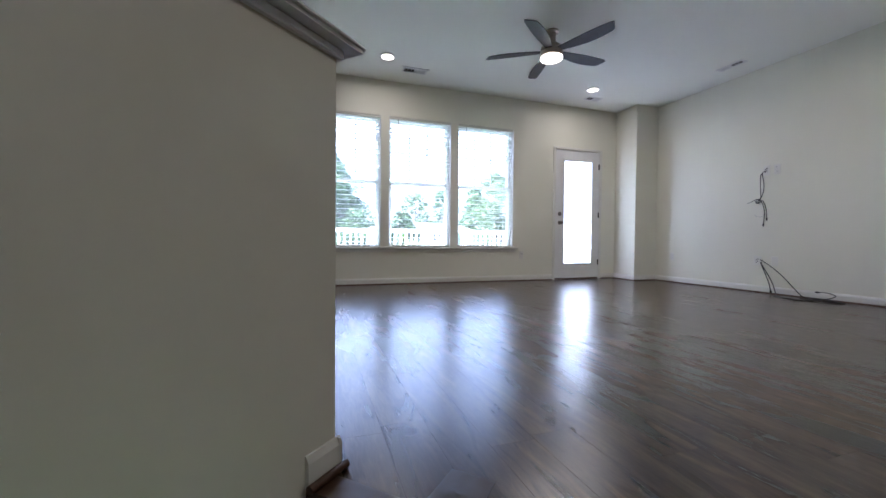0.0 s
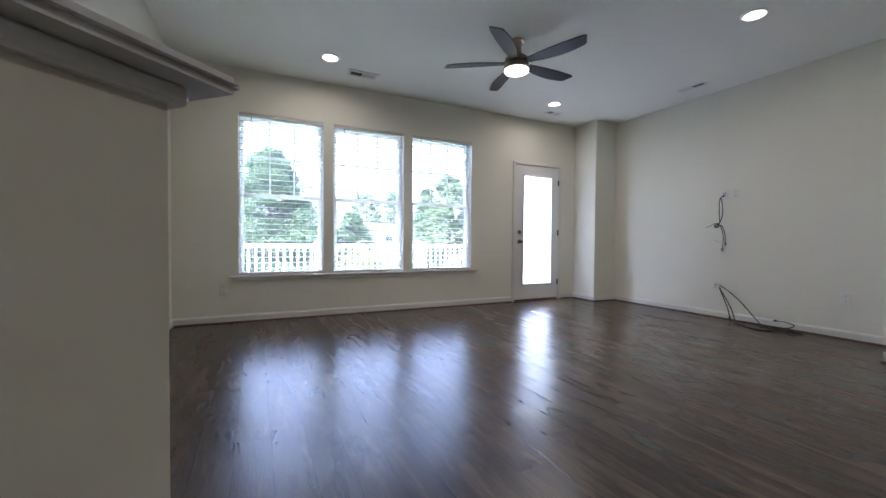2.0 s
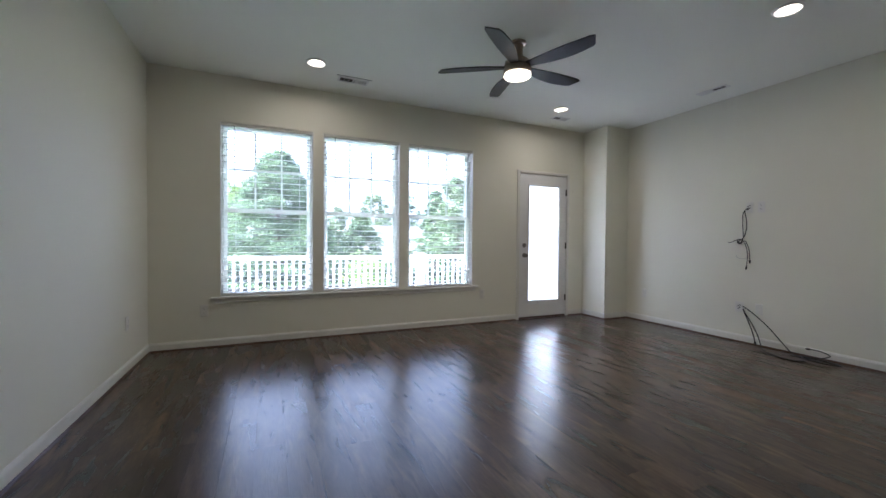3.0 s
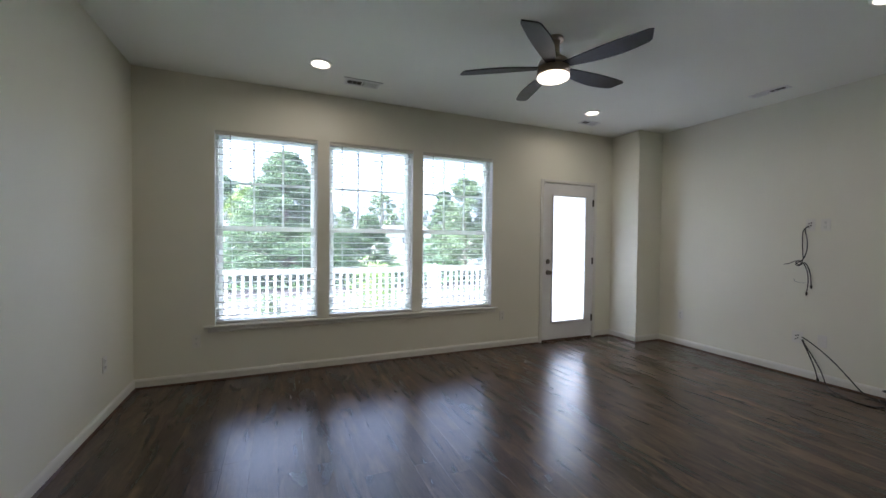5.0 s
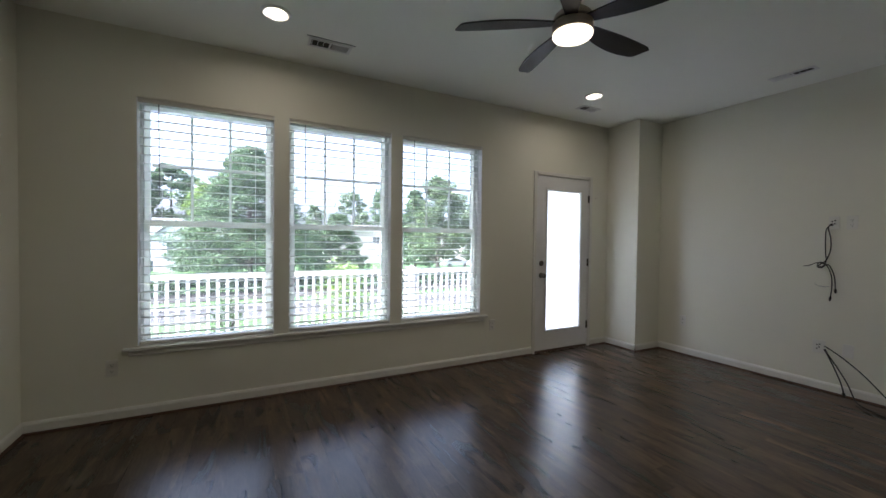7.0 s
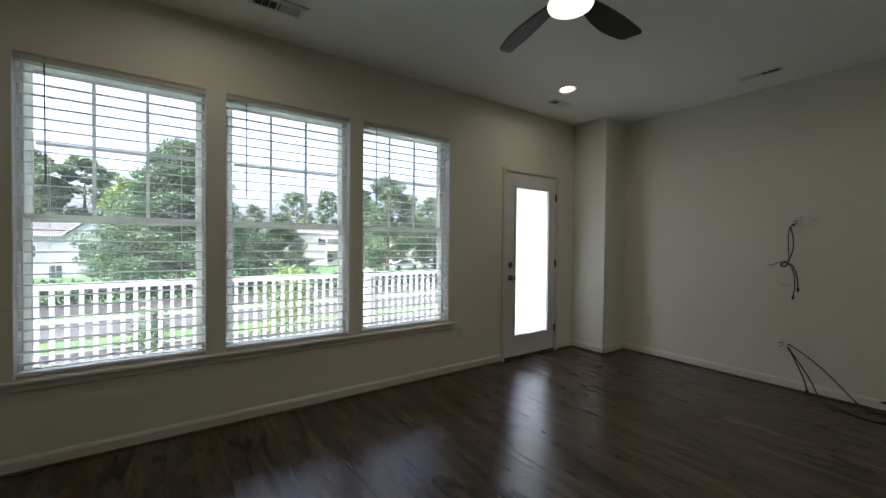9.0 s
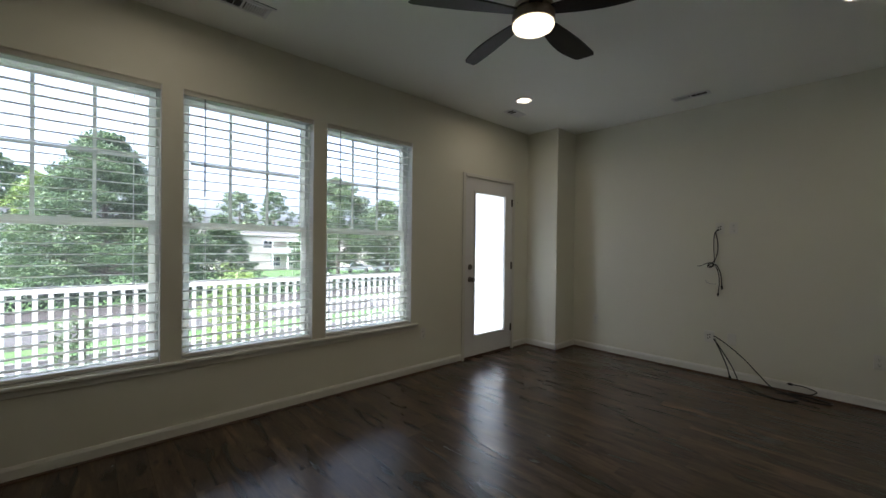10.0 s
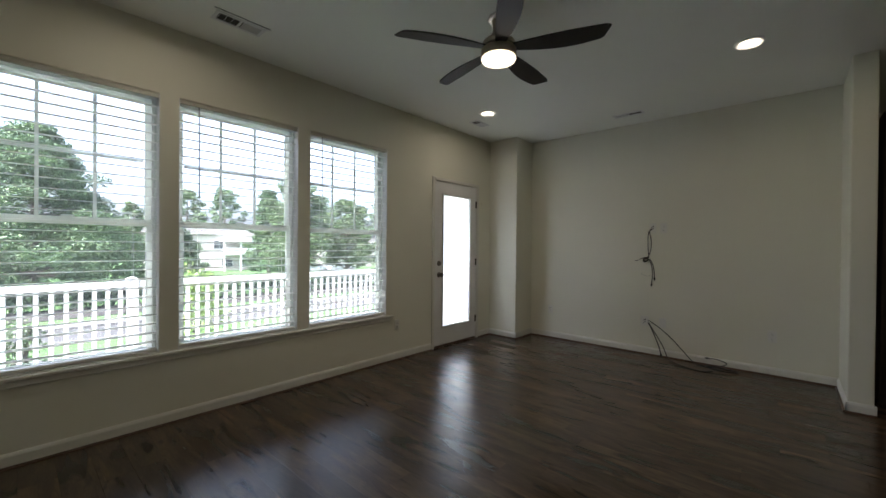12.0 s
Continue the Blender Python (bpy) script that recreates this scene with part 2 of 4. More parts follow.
    bp = n.new("ShaderNodeBump")
    bp.inputs["Strength"].default_value = 0.75
    bp.inputs["Distance"].default_value = 0.0012
    l.new(emboss.outputs["Fac"], bp.inputs["Height"])
    l.new(bp.outputs["Normal"], b.inputs["Normal"])
    b.inputs["Specular IOR Level"].default_value = 0.53
    b.inputs["Coat Weight"].default_value = 0.22
    b.inputs["Coat Roughness"].default_value = 0.28
    l.new(bp.outputs["Normal"], b.inputs["Coat Normal"])
    return m


PLANK = floor_material()


# ---- building helpers ----
def box_bm(x0, x1, y0, y1, z0, z1, bevel=0.0, bm=None):
    bm = bm or bmesh.new()
    if bevel <= 0:
        v = [bm.verts.new((x, y, z)) for z in (z0, z1) for y in (y0, y1) for x in (x0, x1)]
        for f in ((0, 2, 3, 1), (4, 5, 7, 6), (0, 1, 5, 4), (2, 6, 7, 3), (0, 4, 6, 2), (1, 3, 7, 5)):
            bm.faces.new([v[i] for i in f])
        return bm
    tmp = bmesh.new()
    box_bm(x0, x1, y0, y1, z0, z1, 0, tmp)
    bmesh.ops.bevel(tmp, geom=list(tmp.edges), offset=bevel, segments=1, affect="EDGES")
    append_bm(bm, tmp)
    return bm


def append_bm(bm, other, m=None):
    me = bpy.data.meshes.new("tmp")
    other.to_mesh(me)
    other.free()
    if m is not None:
        me.transform(m)
    bm.from_mesh(me)
    bpy.data.meshes.remove(me)
    return bm


def prism_bm(points, z0, z1, bm=None):
    """An upright prism over a plan of points, anticlockwise."""
    bm = bm or bmesh.new()
    a = [bm.verts.new((x, y, z0)) for x, y in points]
    b = [bm.verts.new((x, y, z1)) for x, y in points]
    k = len(points)
    bm.faces.new(a[::-1])
    bm.faces.new(b)
    for i in range(k):
        bm.faces.new((a[i], a[(i + 1) % k], b[(i + 1) % k], b[i]))
    return bm


def lathe_bm(profile, seg=32, bm=None):
    """A turned shape about z from (radius, z) pairs; ends of radius 0 close it."""
    bm = bm or bmesh.new()
    rings = []
    for r, z in profile:
        if r < 1e-6:
            rings.append([bm.verts.new((0, 0, z))])
        else:
            rings.append([bm.verts.new((r * math.cos(2 * math.pi * i / seg), r * math.sin(2 * math.pi * i / seg), z)) for i in range(seg)])
    for a, b in zip(rings, rings[1:]):
        for i in range(seg):
            j = (i + 1) % seg
            if len(a) == 1:
                bm.faces.new((a[0], b[i], b[j]))
            elif len(b) == 1:
                bm.faces.new((a[i], b[0], a[j]))
            else:
                bm.faces.new((a[i], a[j], b[j], b[i]))
    bmesh.ops.recalc_face_normals(bm, faces=list(bm.faces))
    return bm


def tube_bm(points, r, seg=8, bm=None):
    """A round cable through points, smoothed."""
    bm = bm or bmesh.new()
    pts = [Vector(p) for p in points]
    fine = []
    for i in range(len(pts) - 1):
        p0, p1, p2, p3 = pts[max(i - 1, 0)], pts[i], pts[i + 1], pts[min(i + 2, len(pts) - 1)]
        for s in range(5):
            t = s / 5
            fine.append(0.5 * (2 * p1 + (p2 - p0) * t + (2 * p0 - 5 * p1 + 4 * p2 - p3) * t * t + (3 * p1 - p0 - 3 * p2 + p3) * t ** 3))
    fine.append(pts[-1])
    rings = []
    up = Vector((0.31, 0.2, 0.93)).normalized()
    for i, p in enumerate(fine):
        d = (fine[min(i + 1, len(fine) - 1)] - fine[max(i - 1, 0)]).normalized()
        a = d.cross(up)
        a = a.normalized() if a.length > 1e-4 else Vector((1, 0, 0))
        b = d.cross(a)
        up = -b if b.dot(up) < 0 else b
        b = up.copy()
        a = d.cross(b).normalized()
        rings.append([bm.verts.new(p + r * (a * math.cos(2 * math.pi * k / seg) + b * math.sin(2 * math.pi * k / seg))) for k in range(seg)])
    for u, v in zip(rings, rings[1:]):
        for k in range(seg):
            bm.faces.new((u[k], u[(k + 1) % seg], v[(k + 1) % seg], v[k]))
    bm.faces.new(rings[0][::-1])
    bm.faces.new(rings[-1])
    bmesh.ops.recalc_face_normals(bm, faces=list(bm.faces))
    return bm


def part(name, bm, mat, parent=None, label="", smooth=False, m=None):
    me = bpy.data.meshes.new(name)
    bm.to_mesh(me)
    bm.free()
    if smooth:
        me.shade_smooth()
        me.set_sharp_from_angle(angle=radians(35))
    me.materials.append(mat)
    ob = new(name, me)
    if m is not None:
        ob.matrix_basis = m
    ob.parent = parent
    if label:
        ob["label"] = label
    return ob


def thing(name, m, label, category, group=""):
    ob = new(name)
    ob.empty_display_size = 0.1
    ob.matrix_basis = m
    return tagged(ob, label, category, group)


def struct(name, bm, mat, label, category="wall", smooth=False):
    return tagged(part(name, bm, mat, None, "", smooth), label, category, "", "structure")


# ---- structure: walls, floor, ceiling, stairs ----
WX = [(0.052, 0.947), (1.057, 1.947), (2.056, 2.950)]
WZ0, WZ1 = 0.505, 2.278
DX0, DX1, DZ1 = 3.675, 4.545, 2.065
SQ = math.sqrt(0.5)


def diag(s, w):
    """A plan point from x + y = s and x - y = w."""
    return ((s + w) / 2, (s - w) / 2)


def window_wall():
    bm = bmesh.new()
    xs = [XL - 0.1]
    for a, b in WX:
        xs += [a, b]
    xs += [DX0, DX1, XR + 0.12]
    for i in range(0, len(xs), 2):
        box_bm(xs[i], xs[i + 1], YW, YW + WT, 0.0, H, 0, bm)
    for a, b in WX:
        box_bm(a, b, YW, YW + WT, 0.0, WZ0, 0, bm)
        box_bm(a, b, YW, YW + WT, WZ1, H, 0, bm)
    box_bm(DX0, DX1, YW, YW + WT, DZ1, H, 0, bm)
    box_bm(DX0, DX1, YW, YW + WT, -0.1, 0.0, 0, bm)
    return struct("wall_north", bm, WALL, "warm off-white painted wall with three windows and a door")


window_wall()
struct("wall_pillar", box_bm(4.85, XR, 4.66, YW, 0, H, 0.006), WALL, "boxed-out corner chase painted off-white")
struct("wall_east", box_bm(XR, XR + 0.12, 1.545, YW, 0, H), WALL, "plain off-white wall with outlets and loose cables")
struct("wall_stub", box_bm(4.575, XR + 1.4, 1.405, 1.545, 0, H, 0.005), WALL, "short off-white partition return beside the hall")
struct("wall_west", box_bm(XL - 0.12, XL, 0.24, YW, 0, H), WALL, "plain off-white side wall")
struct("wall_hall_east", box_bm(XR + 1.28, XR + 1.4, -2.4, 1.405, 0, H), WALL, "off-white hall wall")
south = bmesh.new()
for q in ((-1.72, XR + 1.4, -1.2, H),):
    box_bm(q[0], q[1], -2.52, -2.4, q[2], q[3], 0, south)
struct("wall_south", south, WALL, "plain off-white rear wall")
# Unseen slab that stops ground light leaking up the stairwell.
struct("stairwell_light_block", box_bm(-1.72, 1.2, -2.4, 0.9, -1.3, -1.2), SUB, "dark unseen slab under the stairs, added to block outside light", "floor")
struct("wall_stair_west", box_bm(-1.72, -1.6, -2.4, -0.81, -1.2, H), WALL, "off-white stair wall")
struct("wall_stair_diagonal", prism_bm([diag(-0.31, -0.79), diag(-0.31, -0.96), diag(-2.41, -0.96), diag(-2.41, -0.79)], -1.2, H), WALL, "off-white angled stair wall")

# low wall at 45 degrees beside the stairs, with its cap
KS1 = 1.065
struct("wall_knee", prism_bm([diag(KS1, -0.79), diag(KS1, -0.96), diag(-0.40, -0.96), diag(-0.40, -0.79)], -1.2, 1.094), WALL, "low off-white half wall beside the stairs")


def cap_board():
    bm = bmesh.new()
    tmp = box_bm(-1.05, 0.060, -0.058, 0.178, 1.0945, 1.116, 0)
    bmesh.ops.bevel(tmp, geom=list(tmp.edges), offset=0.0095, segments=6, affect="EDGES")
    append_bm(bm, tmp)
    box_bm(-1.05, 0.016, -0.016, 0.136, 1.070, 1.0940, 0.004, bm)
    bmesh.ops.transform(bm, matrix=Matrix.Translation((*diag(KS1, -0.79), 0)) @ Matrix.Rotation(radians(45), 4, "Z"), verts=list(bm.verts))
    return bm


struct("trim_knee_cap", cap_board(), TRIM, "white painted rounded cap on the half wall", "trim", False)

# ceiling
struct("ceiling", box_bm(-1.72, XR + 1.4, -2.52, YW + WT, H, H + 0.1), CEIL, "flat matt off-white ceiling", "ceiling")

# floor slab, cut for the stairs
TOP = 0.95
SW0, SW1 = -0.79, 0.62
slab = bmesh.new()
TH = 0.012
for pts in (
    [(XL - 0.12, 1.0), (XR + 1.4, 1.0), (XR + 1.4, YW), (XL - 0.12, YW)],
    [diag(TOP, SW1), (XR + 1.4, diag(TOP, SW1)[1]), (XR + 1.4, 1.0), (-0.05, 1.0)],
    [(-1.78, -2.4), (XR + 1.4, -2.4), (XR + 1.4, diag(TOP, SW1)[1]), diag(TOP, SW1)],
):
    prism_bm(pts, -0.25, -TH, slab)
struct("floor_slab", slab, SUB, "dark subfloor under the planks", "floor")
struct("floor_west_corner", prism_bm([(XL, 1.0), (XL, 0.26), (0.0, 0.85), (0.11, 1.0)], -0.25, -TH - 0.002), SUB, "dark subfloor behind the half wall", "floor")

stairs = tagged(new("stairs"), "brown wood-look stairs with bullnosed treads going down", "stairs", "", "structure")
for i in range(1, 5):
    s1 = TOP - (i - 1) * 0.27 / SQ
    s0 = s1 - 0.30 / SQ if i < 4 else s1 - 1.0 / SQ
    z = -0.18 * i
    part("tread", prism_bm([diag(s0, SW0), diag(s0, SW1), diag(s1, SW1), diag(s1, SW0)], z - 0.03, z), SHOE, stairs)
    part("riser", prism_bm([diag(s1, SW0), diag(s1, SW1), diag(s1 + 0.02, SW1), diag(s1 + 0.02, SW0)], z, z + (0.149 if i > 1 else 0.155)), TRIM, stairs)
part("top_nosing", prism_bm([diag(TOP - 0.03, SW0 + .002), diag(TOP - 0.03, SW1), diag(TOP + 0.08, SW1), diag(TOP + 0.08, SW0 + .002)], -0.022, 0.002), SHOE, stairs, "dark brown stair nosing")


# ---- baseboards with a dark shoe moulding ----
def run_profile(bm, p0, p1, profile):
    """Sweeps a profile of (out, z) along a wall foot from p0 to p1; the room lies to the left of the run."""
    d = (Vector(p1) - Vector(p0)).normalized()
    nrm = Vector((-d.y, d.x))
    a = [bm.verts.new((p0[0] + nrm.x * o, p0[1] + nrm.y * o, z)) for o, z in profile]
    b = [bm.verts.new((p1[0] + nrm.x * o, p1[1] + nrm.y * o, z)) for o, z in profile]
    k = len(profile)
    for i in range(k):
        bm.faces.new((a[i], a[(i + 1) % k], b[(i + 1) % k], b[i]))
    bm.faces.new(a[::-1])
    bm.faces.new(b)
    bmesh.ops.recalc_face_normals(bm, faces=list(bm.faces))


BASE = [(0, 0.0), (0.013, 0.0), (0.013, 0.064), (0.009, 0.074), (0.005, 0.082), (0, 0.083)]
QUARTER = [(0.0135, 0.0), (0.026, 0.0), (0.025, 0.005), (0.022, 0.010), (0.017, 0.013), (0.0135, 0.014)]
RUNS = {
    "north_west": ((3.643, YW), (XL, YW)),
    "west": ((XL, YW - 0.014), (XL, 0.27)),
    "north_east": ((4.848, YW), (4.577, YW)),
    "pillar_side": ((4.85, 4.66 - 0.013), (4.85, YW - 0.014)),
    "pillar_front": ((XR, 4.66), (4.85 - 0.013, 4.66)),
    "east": ((XR, 1.545), (XR, 4.645)),
    "stub_face": ((4.575 - 0.013, 1.545), (XR - 0.014, 1.545)),
    "stub_end": ((4.575, 1.405 - 0.013), (4.575, 1.545 + 0.013)),
    "knee_face": (diag(KS1 - 0.105 / SQ, -0.79), diag(KS1 + 0.013 / SQ, -0.79)),
    "knee_end": (diag(KS1, -0.79 + 0.013 / SQ), diag(KS1, -0.96 - 0.013 / SQ)),
}
for key, (a, b) in RUNS.items():
    if key in ("knee_face", "knee_end"):
        a, b = b, a
    bm = bmesh.new()
    run_profile(bm, a, b, BASE)
    base = struct("baseboard", bm, BASEPAINT, "low white painted baseboard", "baseboard")
    if key == "knee_face":
        # a short rounded return, loose past both ends
        u = (Vector(b) - Vector(a)).normalized()
        out = Vector((-u.y, u.x)) * 0.025
        p, q = Vector(a) + out - u * 0.004, Vector(b) + out + u * 0.010
        bm = tube_bm([(p.x, p.y, 0.0115), ((p.x + q.x) / 2, (p.y + q.y) / 2, 0.0117), (q.x, q.y, 0.0115)], 0.0110, 12)
    else:
        bm = bmesh.new()
        run_profile(bm, a, b, QUARTER)
    part("shoe_moulding", bm, SHOE, base, "dark brown quarter-round shoe moulding", True)

# ---- windows ----
GY0, GY1 = 5.176, 5.262
for k, (a, b) in enumerate(WX):
    w = tagged(new(f"window_{k + 1}"), "white vinyl double-hung window with a gridded upper sash", "window", "", "structure")
    bm = bmesh.new()
    f = 0.02
    for q in ((a, a + f, WZ0, WZ1), (b - f, b, WZ0, WZ1), (a + f, b - f, WZ0, WZ0 + 0.008), (a + f, b - f, WZ1 - 0.02, WZ1)):
        box_bm(q[0], q[1], GY0, GY1, q[2], q[3], 0, bm)
    part("window_frame", bm, VINYL, w)
    zm = 1.390
    # White liners added over the wall-coloured returns, for the sky light on them.
    bm = bmesh.new()
    for xa in (a + 0.0005, b - 0.0045):
        box_bm(xa, xa + 0.004, YW + 0.002, GY0 - 0.0005, WZ0 + 0.003, WZ1 - 0.0005, 0, bm)
    part("bright_return", bm, TRIM, w)
    # lower sash, in front
    s = 0.036
    a0, b0 = a + f + .001, b - f - .001
    bm = bmesh.new()
    y0, y1 = GY0 + 0.020, GY0 + 0.048
    box_bm(a0, a0 + s, y0, y1, WZ0 + 0.009, zm + 0.025, 0.003, bm)
    box_bm(b0 - s, b0, y0, y1, WZ0 + 0.009, zm + 0.025, 0.003, bm)
    box_bm(a0 + s, b0 - s, y0, y1, WZ0 + 0.009, WZ0 + 0.032, 0.003, bm)
    box_bm(a0 + s, b0 - s, y0, y1, zm - 0.022, zm + 0.025, 0.003, bm)
    part("lower_sash", bm, VINYL, w)
    # upper sash, behind, with its grid
    bm = bmesh.new()
    y2, y3 = GY0 + 0.052, GY0 + 0.080
    box_bm(a0, a0 + s, y2, y3, zm - 0.02, WZ1 - 0.021, 0.003, bm)
    box_bm(b0 - s, b0, y2, y3, zm - 0.02, WZ1 - 0.021, 0.003, bm)
    box_bm(a0 + s, b0 - s, y2, y3, zm - 0.02, zm + 0.022, 0.003, bm)
    box_bm(a0 + s, b0 - s, y2, y3, WZ1 - 0.048, WZ1 - 0.021, 0.003, bm)
    part("upper_sash", bm, VINYL, w)
    bm = bmesh.new()
    gx0, gx1, gz0, gz1 = a0 + s, b0 - s, zm + 0.022, WZ1 - 0.048
    ym = (y2 + y3) / 2
    for i in (1, 2):
        x = gx0 + (gx1 - gx0) * i / 3
        box_bm(x - 0.009, x + 0.009, ym - 0.004, ym + 0.004, gz0, gz1, 0, bm)
    zh = (gz0 + gz1) / 2
    for i in range(3):
        xa, xb = gx0 + (gx1 - gx0) * i / 3 + 0.009, gx0 + (gx1 - gx0) * (i + 1) / 3 - 0.009
        box_bm(xa, xb, ym - 0.004, ym + 0.004, zh - 0.009, zh + 0.009, 0, bm)
    part("muntin_grid", bm, VINYL, w)
    yl = (y0 + y1) / 2
    p = part("pane", box_bm(a0 + s, b0 - s, yl - 0.003, yl + 0.003, WZ0 + 0.032, zm - 0.022), GLASS, w, "clear glass pane")
    p.visible_shadow = False
    p = part("pane", box_bm(gx0, gx1, y3 - 0.007, y3 - 0.003, gz0, gz1), GLASS, w, "clear glass pane")
    p.visible_shadow = False
    bm = bmesh.new()
    xm = (a + b) / 2
    box_bm(xm - 0.03, xm + 0.03, y0 - 0.004, y0 + 0.02, zm + 0.025, zm + 0.036, 0.003, bm)
    part("sash_lock", bm, VINYL, w)

stool = bmesh.new()
box_bm(-0.03, 3.025, YW - 0.034, YW - 0.0005, 0.482, 0.5045, 0.005, stool)
for a, b in WX:
    box_bm(a + 0.001, b - 0.001, YW - 0.0005, GY0, 0.5052, 0.5075, 0, stool)
box_bm(0.0, 2.995, YW - 0.014, YW - 0.0005, 0.442, 0.4815, 0.004, stool)
struct("window_sill", stool, BASEPAINT, "long white painted sill and apron under the windows", "window sill")


# ---- blinds ----
def window_blind(a, b):
    t = thing("window_blind", pose((a + b) / 2, YW + 0.046, WZ0), "white faux-wood blind lowered with open slats in a window recess", "window blind", "blinds in the windows")
    hw = (b - a) / 2 - 0.0075
    top = WZ1 - WZ0
    bm = bmesh.new()
    box_bm(-hw, hw, -0.026, 0.026, top - 0.032, top - 0.001, 0.003, bm)
    part("headrail", bm, SLAT, t)
    bm = bmesh.new()
    vw = hw + 0.002
    box_bm(-vw, vw, -0.038, -0.0275, top - 0.034, top - 0.001, 0.002, bm)
    box_bm(-vw, vw, -0.042, -0.0382, top - 0.010, top - 0.002, 0.0015, bm)
    box_bm(-vw, vw, -0.041, -0.0382, top - 0.033, top - 0.025, 0.0015, bm)
    part("valance", bm, VALANCE_SHADED, t)
    bm = bmesh.new()
    box_bm(-hw, hw, -0.026, 0.026, 0.008, 0.030, 0.004, bm)
    part("bottom_rail", bm, BASEPAINT, t)
    # one gently crowned slat, shared by all
    sm = bmesh.new()
    w2, th = 0.0245, 0.0028
    prof = [(-w2, -0.0008), (-w2 * 0.5, 0.0006), (0, 0.0011), (w2 * 0.5, 0.0006), (w2, -0.0008)]
    lo = [(y, z - th / 2) for y, z in prof]
    hi = [(y, z + th / 2) for y, z in prof][::-1]
    ring = lo + hi
    va = [sm.verts.new((-hw, y, z)) for y, z in ring]
    vb = [sm.verts.new((hw, y, z)) for y, z in ring]
    for i in range(len(ring)):
        j = (i + 1) % len(ring)
        sm.faces.new((va[i], vb[i], vb[j], va[j]))
    sm.faces.new(va)
    sm.faces.new(vb[::-1])
    bmesh.ops.recalc_face_normals(sm, faces=list(sm.faces))
    me = bpy.data.meshes.new("slat")
    sm.to_mesh(me)
    sm.free()
    me.materials.append(SLAT)
    step = 0.0622
    rnd = random.Random(int(a * 100))
    z = 0.072
    while z < top - 0.042:
        s = new("slat", me)
        s.matrix_basis = pose(0, 0, z, 3 + rnd.uniform(-1.2, 1.2), rnd.uniform(-0.12, 0.12), 0)
        s.parent = t
        z += step
    bm = bmesh.new()
    for x in (-hw + 0.13, hw - 0.13) if hw < 0.5 else (-hw + 0.13, 0, hw - 0.13):
        for y in (-0.0262, 0.0262):
            box_bm(x - 0.0008, x + 0.0008, y - 0.0008, y + 0.0008, 0.02, top - 0.04, 0, bm)
    part("ladder_cord", bm, SLAT, t)
    part("tilt_wand", tube_bm([(-hw + 0.120, -0.034, top - 0.036), (-hw + 0.121, -0.035, top - 0.3), (-hw + 0.122, -0.034, top - 0.69)], 0.0035), WAND, t, "thin dark tilt wand", True)


for a, b in WX:
    window_blind(a, b)


